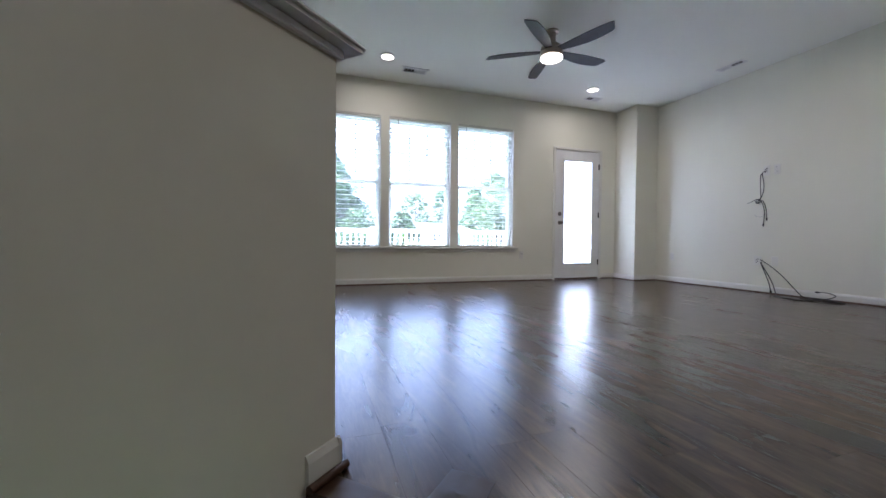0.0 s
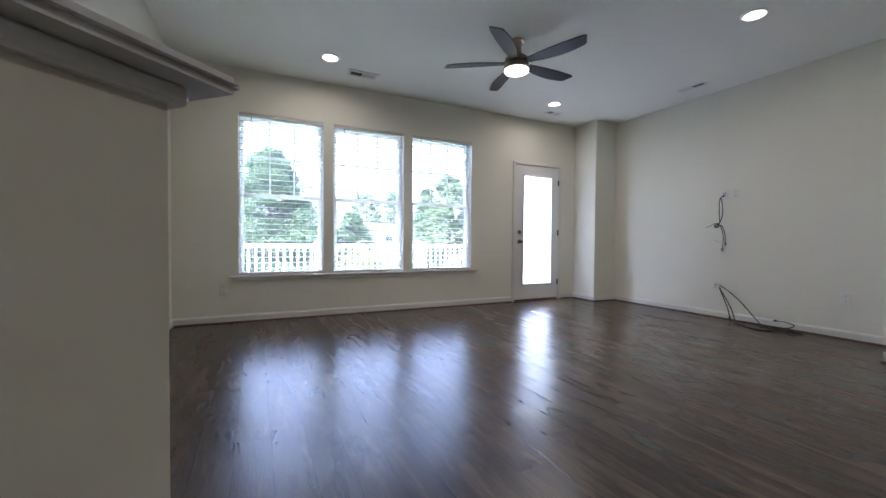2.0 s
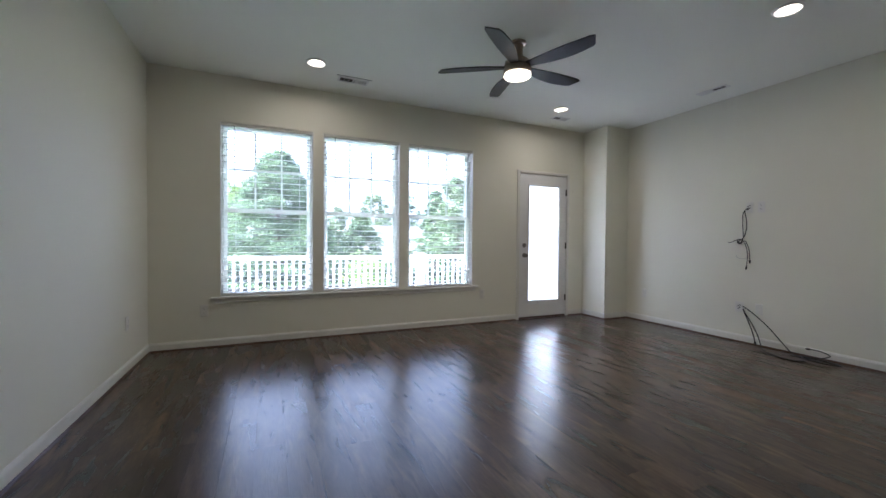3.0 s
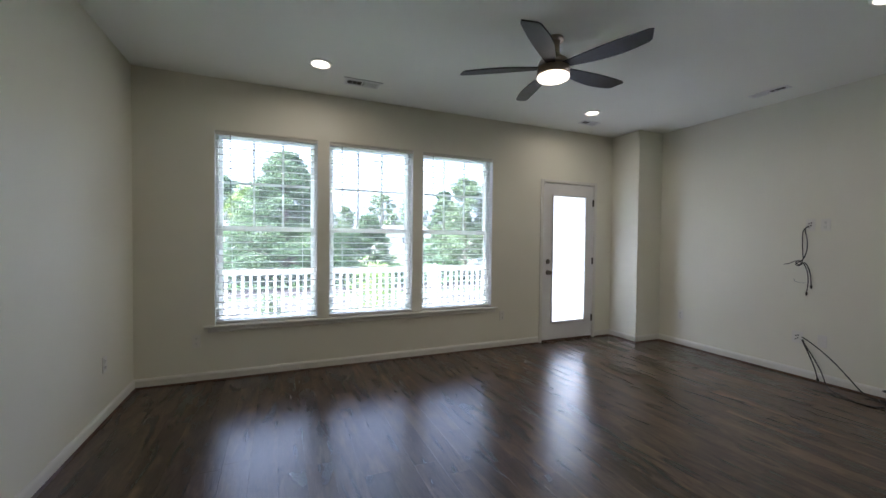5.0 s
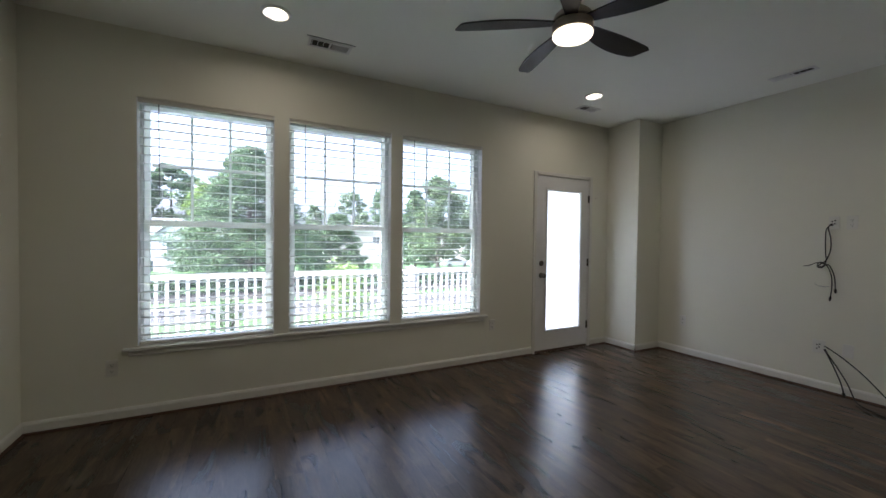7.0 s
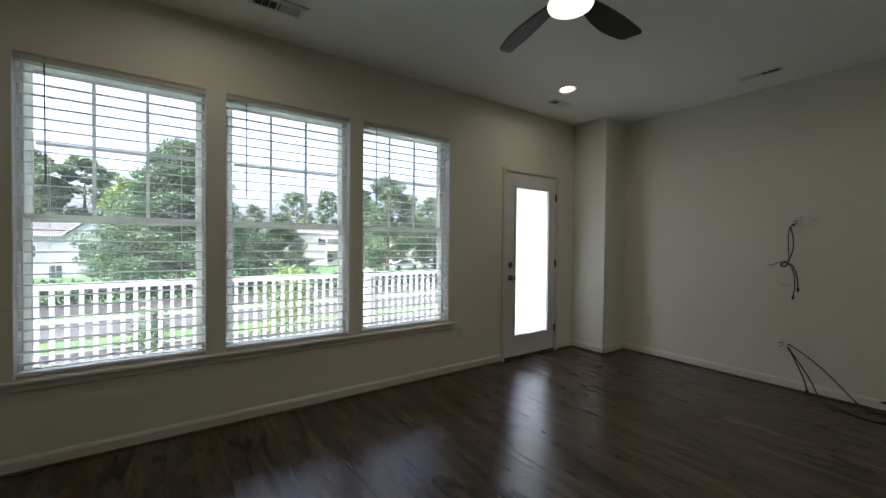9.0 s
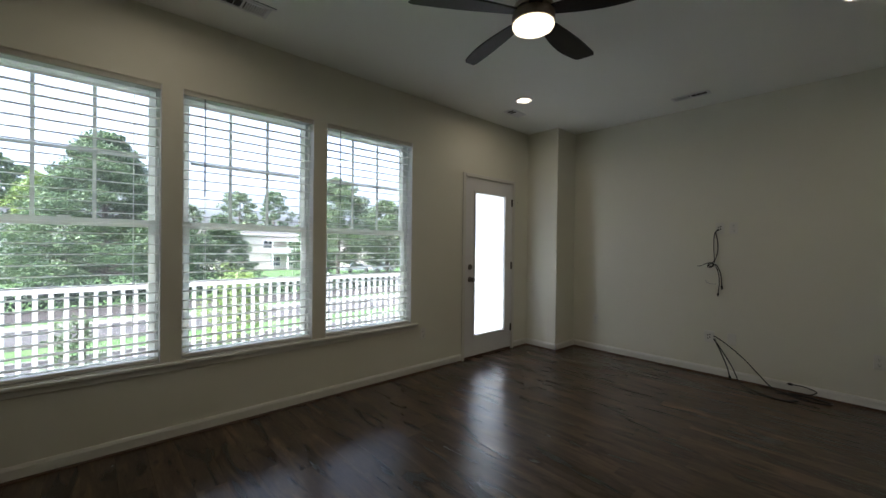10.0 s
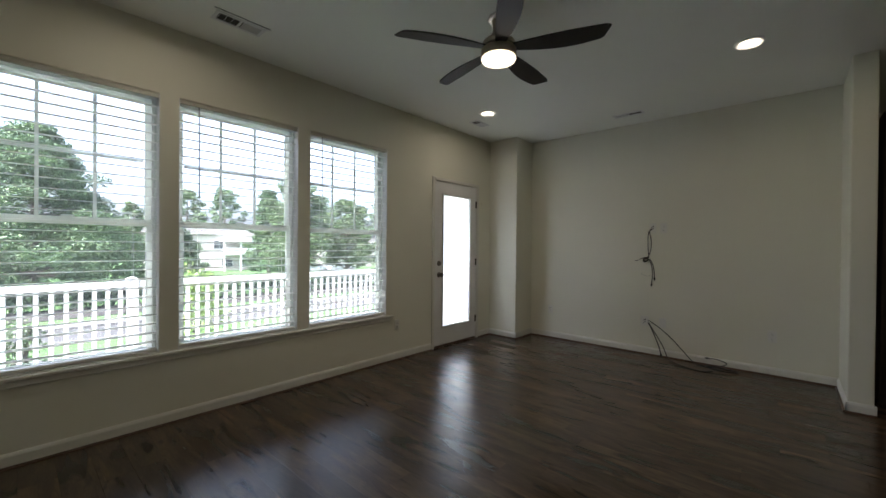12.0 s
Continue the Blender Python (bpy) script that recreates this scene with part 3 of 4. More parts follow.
# ---- patio door ----
def patio_door():
    d = tagged(new("door_1"), "white full-light exterior door with a frosted glass pane", "door", "", "structure")
    jamb = bmesh.new()
    box_bm(3.676, 3.697, YW - 0.002, YW + WT, 0.0, 2.05, 0, jamb)
    box_bm(4.523, 4.544, YW - 0.002, YW + WT, 0.0, 2.05, 0, jamb)
    box_bm(3.676, 4.544, YW - 0.002, YW + WT, 2.0502, 2.064, 0, jamb)
    part("door_jamb", jamb, TRIM, d)
    cas = bmesh.new()
    box_bm(3.645, 3.690, YW - 0.014, YW - 0.0025, 0.0, 2.093, 0.003, cas)
    box_bm(4.530, 4.575, YW - 0.014, YW - 0.0025, 0.0, 2.093, 0.003, cas)
    box_bm(3.6902, 4.5298, YW - 0.014, YW - 0.0025, 2.054, 2.093, 0.003, cas)
    part("door_casing", cas, BASEPAINT, d)
    y0, y1 = YW + 0.001, YW + 0.045
    slab_bm = bmesh.new()
    x0, x1, z0, z1 = 3.700, 4.520, 0.028, 2.0485
    gx0, gx1, gz0, gz1 = 3.855, 4.388, 0.255, 1.888
    box_bm(x0, gx0, y0, y1, z0, z1, 0, slab_bm)
    box_bm(gx1, x1, y0, y1, z0, z1, 0, slab_bm)
    box_bm(gx0, gx1, y0, y1, z0, gz0, 0, slab_bm)
    box_bm(gx0, gx1, y0, y1, gz1, z1, 0, slab_bm)
    part("door_leaf", slab_bm, TRIM, d)
    fr = bmesh.new()
    g = 0.022
    for q in ((gx0 - g, gx0 + 0.004, gz0 - g, gz1 + g), (gx1 - 0.004, gx1 + g, gz0 - g, gz1 + g), (gx0 + 0.004, gx1 - 0.004, gz0 - g, gz0 + 0.004), (gx0 + 0.004, gx1 - 0.004, gz1 - 0.004, gz1 + g)):
        box_bm(q[0], q[1], y0 - 0.009, y0 - 0.0005, q[2], q[3], 0.003, fr)
    part("glass_frame", fr, TRIM, d)
    part("pane", box_bm(gx0, gx1, y0 + 0.018, y0 + 0.024, gz0, gz1), FROST, d, "frosted white glass pane")
    th = bmesh.new()
    box_bm(3.698, 4.522, YW - 0.006, YW + WT, 0.001, 0.024, 0.004, th)
    part("threshold", th, SHOE, d, "dark wood threshold")
    for z in (1.82, 1.04, 0.27):
        h = bmesh.new()
        append_bm(h, lathe_bm([(0, -0.045), (0.007, -0.045), (0.007, 0.045), (0, 0.045)], 12), pose(4.522, YW - 0.007, z))
        box_bm(4.508, 4.5205, YW - 0.002, YW + 0.0006, z - 0.045, z + 0.045, 0, h)
        part("hinge", h, HINGE, d, "dark metal hinge", True)
    turn = pose(3.778, y0, 0.9, 90, 0, 0)
    k = bmesh.new()
    append_bm(k, lathe_bm([(0, 0), (0.032, 0), (0.032, 0.004), (0.026, 0.009), (0.012, 0.012), (0.011, 0.03), (0.020, 0.036), (0.027, 0.046), (0.027, 0.056), (0.020, 0.066), (0, 0.069)], 28), turn)
    part("door_knob", k, SATIN, d, "round satin nickel knob", True)
    k = bmesh.new()
    append_bm(k, lathe_bm([(0, 0), (0.032, 0), (0.032, 0.005), (0.028, 0.011), (0, 0.012)], 28), pose(3.778, y0, 1.04, 90, 0, 0))
    box_bm(3.773, 3.783, y0 - 0.028, y0 - 0.012, 1.022, 1.058, 0.003, k)
    part("deadbolt", k, SATIN, d, "satin nickel deadbolt thumbturn", True)
    st = bmesh.new()
    box_bm(3.690, 3.702, YW - 0.024, YW - 0.017, 2.00, 2.075, 0.002, st)
    part("security_latch", st, TRIM, d, "small white painted latch")


patio_door()
screw = bmesh.new()
append_bm(screw, lathe_bm([(0, 0), (0.006, 0), (0.005, 0.004), (0, 0.005)], 10), pose(4.64, YW, 1.84, 90, 0, 0))
tagged(part("wall_anchor", screw, NICKEL, None, "", True), "tiny metal wall anchor beside the door", "wall anchor")


# ---- ceiling fan ----
def ceiling_fan():
    f = thing("ceiling_fan", pose(2.388, 3.318, H), "brushed nickel ceiling fan with five dark blades and a lit bowl", "ceiling fan")
    part("canopy", lathe_bm([(0, 0), (0.068, 0), (0.070, -0.014), (0.066, -0.020), (0.052, -0.023), (0, -0.024)]), NICKEL, f, "", True)
    part("neck", lathe_bm([(0, -0.0245), (0.048, -0.0245), (0.042, -0.050), (0.041, -0.095), (0.050, -0.120), (0.074, -0.143), (0, -0.146)]), NICKEL, f, "", True)
    part("motor_housing", lathe_bm([(0, -0.1465), (0.086, -0.1465), (0.104, -0.163), (0.110, -0.183), (0.110, -0.195), (0, -0.196)]), NICKEL, f, "", True)
    part("light_ring", lathe_bm([(0, -0.209), (0.112, -0.209), (0.114, -0.215), (0.114, -0.257), (0.111, -0.262), (0, -0.263)]), NICKEL, f, "", True)
    part("light_bowl", lathe_bm([(0, -0.2635), (0.110, -0.2635), (0.112, -0.273), (0.107, -0.283), (0.082, -0.293), (0.040, -0.299), (0, -0.300)]), LAMP, f, "lit frosted white bowl", True)
    for i in range(5):
        ang = 3.5 + 72 * i
        m = Matrix.Rotation(radians(ang), 4, "Z") @ Matrix.Translation((0, 0, -0.2025)) @ Matrix.Rotation(radians(-10), 4, "X")
        bm = bmesh.new()
        n = 22
        up, lo = [], []
        for j in range(n + 1):
            t = j / n
            x = 0.085 + t * 0.590
            half = 0.030 + 0.040 * math.sin(min(t / 0.62, 1.0) * math.pi / 2)
            if t > 0.62:
                half -= 0.016 * ((t - 0.62) / 0.38) ** 1.6
            skew = 0.014 * math.sin(t * math.pi)
            end = 1.0 if t < 0.95 else 1 - 0.20 * ((t - 0.95) / 0.05) ** 2.5
            up.append((x - 0.036 * max(0, t - 0.6) * 2.5, half * end + skew))
            lo.append((x, -half * end + skew))
        ring = lo + up[::-1]
        th = 0.0045
        a = [bm.verts.new((x, y, -th)) for x, y in ring]
        b = [bm.verts.new((x, y, th)) for x, y in ring]
        k = n + 1
        for v, flip in ((a, True), (b, False)):
            for j in range(n):
                q = (v[j], v[j + 1], v[2 * k - 2 - j], v[2 * k - 1 - j])
                bm.faces.new(q[::-1] if flip else q)
        for j in range(2 * k):
            bm.faces.new((a[j], a[(j + 1) % (2 * k)], b[(j + 1) % (2 * k)], b[j]))
        bmesh.ops.recalc_face_normals(bm, faces=list(bm.faces))
        part("blade", bm, BLADE, f, "dark walnut fan blade", True, m)
    lamp = new("fan_lamp", bpy.data.lights.new("fan_lamp", "AREA"))
    lamp.data.shape, lamp.data.size, lamp.data.energy, lamp.data.color = "DISK", 0.16, FAN_POWER, LAMP_TINT
    lamp.matrix_world = pose(2.388, 3.318, H - 0.305)


ceiling_fan()


# ---- recessed lights ----
def recessed_light(x, y, power):
    t = thing("recessed_light", pose(x, y, H), "round white recessed ceiling light, switched on", "recessed light", "recessed lights in the ceiling")
    part("trim_ring", lathe_bm([(0.060, -0.001), (0.074, -0.012), (0.078, -0.013), (0.090, -0.008), (0.094, -0.0005), (0.060, -0.0005), (0.060, -0.001)], 36), TRIM, t, "", True)
    part("lens", lathe_bm([(0, -0.003), (0.0590, -0.003), (0.0595, -0.0005), (0, -0.0005)], 36), CANLIT, t, "glowing warm lens", True)
    lamp = new("can_lamp", bpy.data.lights.new("can_lamp", "AREA"))
    lamp.data.shape, lamp.data.size, lamp.data.energy, lamp.data.color = "DISK", 0.11, power, LAMP_TINT
    lamp.matrix_world = pose(x, y, H - 0.004)


# Last two: unseen cans, added to light the half wall and cabinet.
for x, y, power in ((0.905, 4.411, CAN_POWER), (3.815, 4.42, CAN_POWER), (3.832, 2.123, CAN_POWER), (2.0, -0.9, HALL_FILL_POWER), (4.2, -0.6, HALL_FILL_POWER * 0.3)):
    recessed_light(x, y, power)


# ---- ceiling vents ----
def ceiling_vent(x, y, lx, ly, along_x, label):
    t = thing("ceiling_vent", pose(x, y, H, 0, 0, 0 if along_x else 90), label, "ceiling vent")
    bm = bmesh.new()
    w = 0.02
    for q in ((-lx, lx, -ly, -ly + w), (-lx, lx, ly - w, ly), (-lx, -lx + w, -ly + w, ly - w), (lx - w, lx, -ly + w, ly - w), (-0.006, 0.006, -ly + w, ly - w)):
        box_bm(q[0], q[1], q[2], q[3], -0.007, -0.0005, 0, bm)
    part("frame", bm, TRIM, t)
    if lx > 0.13 and along_x:
        # Dark strip paints the shadow line along the register's near edge.
        part("shadow_line", box_bm(-lx - 0.02, lx + 0.02, -ly - 0.022, -ly - 0.018, -0.003, -0.0004), DARK, t, "thin dark strip for a shadow line")
        part("lip", box_bm(-lx - 0.02, lx + 0.02, -ly - 0.0175, -ly - 0.0005, -0.003, -0.0004), TRIM, t)
    part("backing", box_bm(-lx + w, lx - w, -ly + w, ly - w, -0.0012, -0.0004), DARK, t, "dark duct opening")
    n = max(6, int(2 * (lx - w) / 0.0135))
    me = {}
    for i in range(n):
        cx = -lx + w + (i + 0.5) * 2 * (lx - w) / n
        if abs(cx) < 0.010:
            continue
        side = cx > 0
        if not side and i % 3:
            continue
        if side not in me:
            hs = 0.006 if side else 0.0035
            b2 = box_bm(-0.0007, 0.0007, -ly + w, ly - w, -hs, hs)
            me[side] = bpy.data.meshes.new("slat")
            b2.to_mesh(me[side])
            b2.free()
            me[side].materials.append(TRIM)
        s = new("slat", me[side])
        s.matrix_basis = pose(cx, 0, -0.0052, 0, 38 if cx < 0 else -38, 0)
        s.parent = t


ceiling_vent(1.297, 4.678, 0.155, 0.065, True, "white louvred ceiling register near the windows")
ceiling_vent(4.868, 3.25, 0.155, 0.052, False, "white slotted ceiling register near the side wall")
ceiling_vent(4.055, 4.712, 0.125, 0.062, True, "small white ceiling register near the door")


# ---- wall plates ----
def wall_plate(kind, m, label, wide=0.035):
    """A plate in its own plane: x across, z up, facing -y."""
    t = thing("wall_plate" if kind != "outlet" else "electrical_outlet", m, label, "electrical outlet" if kind == "outlet" else "wall plate")
    part("cover", box_bm(-wide, wide, -0.006, -0.0004, -0.058, 0.058, 0.003), PLATE, t)
    if kind == "outlet":
        for dz in (-0.022, 0.022):
            s = part("receptacle", box_bm(-0.017, 0.017, -0.0085, -0.0062, dz - 0.015, dz + 0.015, 0.001), PLATE, t)
            bm = bmesh.new()
            box_bm(-0.008, -0.006, -0.0092, -0.0086, dz - 0.002, dz + 0.008, 0, bm)
            box_bm(0.006, 0.008, -0.0092, -0.0086, dz - 0.002, dz + 0.007, 0, bm)
            box_bm(-0.0025, 0.0025, -0.0092, -0.0086, dz - 0.011, dz - 0.006, 0, bm)
            part("slots", bm, DARK, t, "dark socket slots")
    elif kind == "media":
        part("insert", box_bm(-0.016, 0.016, -0.009, -0.0062, -0.032, 0.032, 0.001), PLATE, t)
        bm = bmesh.new()
        for dx, dz in ((-0.010, -0.02), (-0.010, 0.012), (0.006, -0.006), (0.008, 0.02)):
            append_bm(bm, lathe_bm([(0, 0), (0.006, 0), (0.006, 0.004), (0, 0.004)], 12), pose(dx, -0.0092, dz, 90, 0, 0))
        part("jacks", bm, CABLE, t, "black jack sockets", True)
    return t


def east(y, z):
    return pose(XR, y, z, 0, 0, -90)


wall_plate("media", east(3.085, 1.482), "white pass-through plate with cables hanging out")
wall_plate("outlet", east(2.972, 1.482), "white duplex outlet high on the wall")
wall_plate("media", east(3.16, 0.388), "white media plate with cables plugged in", 0.045)
wall_plate("blank", east(2.972, 0.388), "white plate low on the wall beside the cables")
wall_plate("outlet", east(2.008, 0.385), "white duplex outlet low on a bare wall")
wall_plate("outlet", east(4.36, 0.39), "white duplex outlet near the corner")
wall_plate("outlet", pose(-0.09, YW, 0.372), "white duplex outlet on the wall beside the windows")
wall_plate("outlet", pose(3.10, YW, 0.388), "white duplex outlet on the wall between windows and door")
wall_plate("outlet", pose(XL, 4.50, 0.397, 0, 0, 90), "white duplex outlet low on the side wall")


def cable(name, pts, r, mat, label, ends=True):
    t = thing(name, pose(*pts[0]), label, "cable")
    o = Vector(pts[0])
    q = [Vector(p) - o for p in pts]
    part("lead", tube_bm(q, r), mat, t, "", True)
    if ends:
        d = (q[-1] - q[-2]).normalized()
        bm = lathe_bm([(0, 0), (r * 1.8, 0), (r * 2.1, 0.006), (r * 2.1, 0.024), (r * 1.2, 0.028), (r * 1.2, 0.036), (0, 0.037)], 10)
        bmesh.ops.transform(bm, matrix=Matrix.Translation(q[-1]) @ d.to_track_quat("Z", "Y").to_matrix().to_4x4(), verts=list(bm.verts))
        part("plug", bm, mat, t, "black cable plug", True)
    return t


X = XR
cable("hanging_cable", [(X - 0.012, 3.100, 1.475), (X - 0.035, 3.112, 1.44), (X - 0.035, 3.095, 1.35), (X - 0.03, 3.095, 1.25), (X - 0.03, 3.12, 1.16), (X - 0.03, 3.16, 1.12), (X - 0.035, 3.178, 1.10), (X - 0.03, 3.15, 1.09), (X - 0.03, 3.11, 1.12), (X - 0.03, 3.08, 1.07), (X - 0.03, 3.062, 1.00), (X - 0.03, 3.056, 0.91)], 0.0044, CABLE, "black cable looped in a knot, hanging from a wall plate")
cable("hanging_cable", [(X - 0.012, 3.090, 1.475), (X - 0.05, 3.118, 1.43), (X - 0.045, 3.125, 1.32), (X - 0.04, 3.122, 1.21), (X - 0.05, 3.115, 1.15), (X - 0.05, 3.14, 1.10), (X - 0.05, 3.17, 1.115), (X - 0.05, 3.15, 1.14), (X - 0.045, 3.11, 1.11), (X - 0.04, 3.082, 1.03), (X - 0.04, 3.075, 0.93), (X - 0.04, 3.083, 0.84)], 0.0040, CABLE, "thin black cable hanging tangled with another from a wall plate")
cable("cable_end", [(X - 0.04, 3.135, 1.125), (X - 0.05, 3.17, 1.135), (X - 0.05, 3.23, 1.105), (X - 0.05, 3.265, 1.10)], 0.0035, CABLE, "short black cable end sticking out of the knot", False)
cable("thin_wire", [(X - 0.006, 3.20, 0.958), (X - 0.016, 3.19, 0.938), (X - 0.02, 3.155, 0.925), (X - 0.016, 3.12, 0.924), (X - 0.006, 3.105, 0.928)], 0.0018, CABLEG, "thin grey wire curling out of the wall", False)
cable("floor_cable", [(X - 0.012, 3.118, 0.395), (X - 0.05, 3.09, 0.398), (X - 0.055, 2.99, 0.335), (X - 0.055, 2.87, 0.235), (X - 0.06, 2.76, 0.120), (X - 0.07, 2.66, 0.020), (X - 0.10, 2.58, 0.006), (X - 0.15, 2.46, 0.006), (X - 0.20, 2.34, 0.006), (X - 0.14, 2.27, 0.006), (X - 0.09, 2.38, 0.006)], 0.0052, CABLE, "black cable running slantwise from a wall plate to the floor")
cable("floor_cable", [(X - 0.012, 3.112, 0.372), (X - 0.04, 3.09, 0.345), (X - 0.05, 3.02, 0.24), (X - 0.07, 2.95, 0.13), (X - 0.11, 2.89, 0.02), (X - 0.19, 2.82, 0.005), (X - 0.29, 2.69, 0.005), (X - 0.34, 2.57, 0.005), (X - 0.29, 2.49, 0.006)], 0.0050, CABLE, "black cable falling steeply from a plate onto the floor")
cable("floor_cable", [(X - 0.012, 3.12, 0.368), (X - 0.045, 3.085, 0.33), (X - 0.05, 3.035, 0.22), (X - 0.055, 2.995, 0.12), (X - 0.06, 2.975, 0.045)], 0.0052, CABLE, "short black cable hanging from a plate towards the floor")
cable("floor_cable", [(X - 0.20, 2.86, 0.005), (X - 0.27, 2.79, 0.005), (X - 0.35, 2.70, 0.013), (X - 0.37, 2.60, 0.014), (X - 0.33, 2.52, 0.005)], 0.004, CABLE, "black cable lying on the floor by the wall")
cable("coiled_cable", [(X - 0.16, 2.62, 0.006), (X - 0.13, 2.48, 0.014), (X - 0.09, 2.36, 0.006), (X - 0.14, 2.26, 0.006), (X - 0.22, 2.32, 0.014), (X - 0.23, 2.46, 0.015), (X - 0.15, 2.54, 0.024), (X - 0.10, 2.44, 0.02), (X - 0.08, 2.36, 0.06), (X - 0.07, 2.44, 0.085), (X - 0.05, 2.52, 0.08)], 0.005, CABLE, "coiled black cable heaped on the floor by the wall")


# ---- a scrap of film on the floor by the stairs ----
def plastic_scrap(x, y):
    t = thing("plastic_scrap", pose(x, y, 0, 0, 0, 45), "crumpled brown plastic scrap lying on the floor by the stairs", "plastic scrap")
    rnd = random.Random(8)
    n = 12
    bm = bmesh.new()
    grid = []
    for i in range(n + 1):
        row = []
        for j in range(n + 1):
            u, v = i / n - 0.5, j / n - 0.5
            lift = 0.003 + 0.005 * abs(noise.noise(Vector((u * 3, v * 3, 2.0)))) + 0.016 * max(0, 0.10 - abs(u + 0.1 * v)) / 0.10 * (0.5 - abs(v))
            row.append(bm.verts.new((u * 0.19 + rnd.uniform(-0.001, 0.001), v * 0.12 + rnd.uniform(-0.001, 0.001), lift)))
        grid.append(row)
    for i in range(n):
        for j in range(n):
            bm.faces.new((grid[i][j], grid[i + 1][j], grid[i + 1][j + 1], grid[i][j + 1]))
    ret = bmesh.ops.extrude_face_region(bm, geom=list(bm.faces))
    bmesh.ops.translate(bm, vec=(0, 0, -0.0015), verts=[q for q in ret["geom"] if isinstance(q, bmesh.types.BMVert)])
    bmesh.ops.recalc_face_normals(bm, faces=list(bm.faces))
    low = min(q.co.z for q in bm.verts)
    bmesh.ops.translate(bm, vec=(0, 0, 0.0006 - low), verts=list(bm.verts))
    part("sheet", bm, SCRAP, t, "", True)


plastic_scrap(0.405, 0.715)


# ---- hall cabinet ----
def pantry_cabinet():
    t = thing("pantry_cabinet", pose(4.92, 0.92, 0), "tall dark pantry cabinet with grey doors in the hall", "cabinet")
    bm = bmesh.new()
    box_bm(0.0, 0.60, -0.40, 0.42, 0.10, 2.36, 0.004, bm)
    box_bm(0.05, 0.60, -0.40, 0.42, 0.0, 0.0995, 0, bm)
    part("carcass", bm, ESPRESSO, t)
    for z0, z1, n in ((0.12, 1.36, "lower_door"), (1.39, 2.32, "upper_door")):
        bm = bmesh.new()
        box_bm(-0.020, -0.001, -0.38, 0.38, z0, z1, 0.003, bm)
        for q in ((-0.38, -0.31, z0, z1), (0.31, 0.38, z0, z1), (-0.3098, 0.3098, z0, z0 + 0.07), (-0.3098, 0.3098, z1 - 0.07, z1)):
            box_bm(-0.026, -0.0202, q[0], q[1], q[2], q[3], 0.002, bm)
        part(n, bm, GREYDOOR, t, "grey shaker cabinet door")


pantry_cabinet()

# ---- deck ----
DZ = -0.13
RY = 7.50
RX0, RX1 = -2.74, 7.11
deck = tagged(new("deck"), "raised board deck outside the windows, unseen and paled to bounce light", "deck", "", "structure")
part("deck_frame", box_bm(-3.2, 7.4, YW + WT + 0.002, RY + 0.12, DZ - 0.24, DZ - 0.026), DECK, deck)
n = int((RY + 0.12 - YW - WT) / 0.146)
for i in range(n):
    y = YW + WT + 0.006 + i * 0.146
    part("deck_board", box_bm(-3.2, 7.4, y, y + 0.140, DZ - 0.025, DZ, 0.003), DECK, deck)

POSTS = [-0.77 - 1.97, -0.77, 1.20, 3.17, 5.14, 7.11]


def railing_post(x):
    t = thing("railing_post", pose(x, RY, DZ), "square white vinyl deck post with a flat cap", "railing post", "posts of the deck railing")
    part("post_shaft", box_bm(-0.051, 0.051, -0.051, 0.051, 0, 0.955, 0.006), RAILW, t)
    bm = bmesh.new()
    box_bm(-0.068, 0.068, -0.068, 0.068, 0.9555, 0.975, 0.005, bm)
    v = [bm.verts.new(p) for p in ((-0.055, -0.055, 0.9752), (0.055, -0.055, 0.9752), (0.055, 0.055, 0.9752), (-0.055, 0.055, 0.9752), (0, 0, 1.005))]
    for i in range(4):
        bm.faces.new((v[i], v[(i + 1) % 4], v[4]))
    part("post_cap", bm, RAILW, t)
    return t


p0 = railing_post(POSTS[0])
for x in POSTS[1:]:
    copy_thing(p0, pose(x, RY, DZ))


def railing_section(x0, x1):
    t = thing("railing_section", pose((x0 + x1) / 2, RY, DZ), "white vinyl deck railing section with square balusters", "railing", "deck railing sections")
    h = (x1 - x0) / 2 - 0.053
    part("top_rail", box_bm(-h, h, -0.032, 0.032, 0.885, 0.950, 0.008), RAILW, t)
    part("bottom_rail", box_bm(-h, h, -0.022, 0.022, 0.075, 0.130, 0.004), RAILW, t)
    n = 17
    bm = box_bm(-0.018, 0.018, -0.018, 0.018, 0.1305, 0.8845, 0)
    me = bpy.data.meshes.new("baluster")
    bm.to_mesh(me)
    bm.free()
    me.materials.append(RAILW)
    for i in range(n):
        b = new("baluster", me)
        b.matrix_basis = pose(-h + 2 * h * (i + 0.5) / n, 0, 0)
        b.parent = t
    return t


s0 = railing_section(POSTS[0], POSTS[1])
for a, b in zip(POSTS[1:], POSTS[2:]):
    copy_thing(s0, pose((a + b) / 2, RY, DZ))

# ---- ground and roads ----
GZ = -3.0


def sheet(name, x0, x1, y0, y1, z, mat, label, category, nx=2, ny=2, thick=0.0):
    bm = bmesh.new()
    if thick:
        box_bm(x0, x1, y0, y1, z - thick, z, 0, bm)
    else:
        bmesh.ops.create_grid(bm, x_segments=nx, y_segments=ny, size=0.5, matrix=Matrix.Translation(((x0 + x1) / 2, (y0 + y1) / 2, z)) @ Matrix.Diagonal((x1 - x0, y1 - y0, 1, 1)))
    return struct(name, bm, mat, label, category)


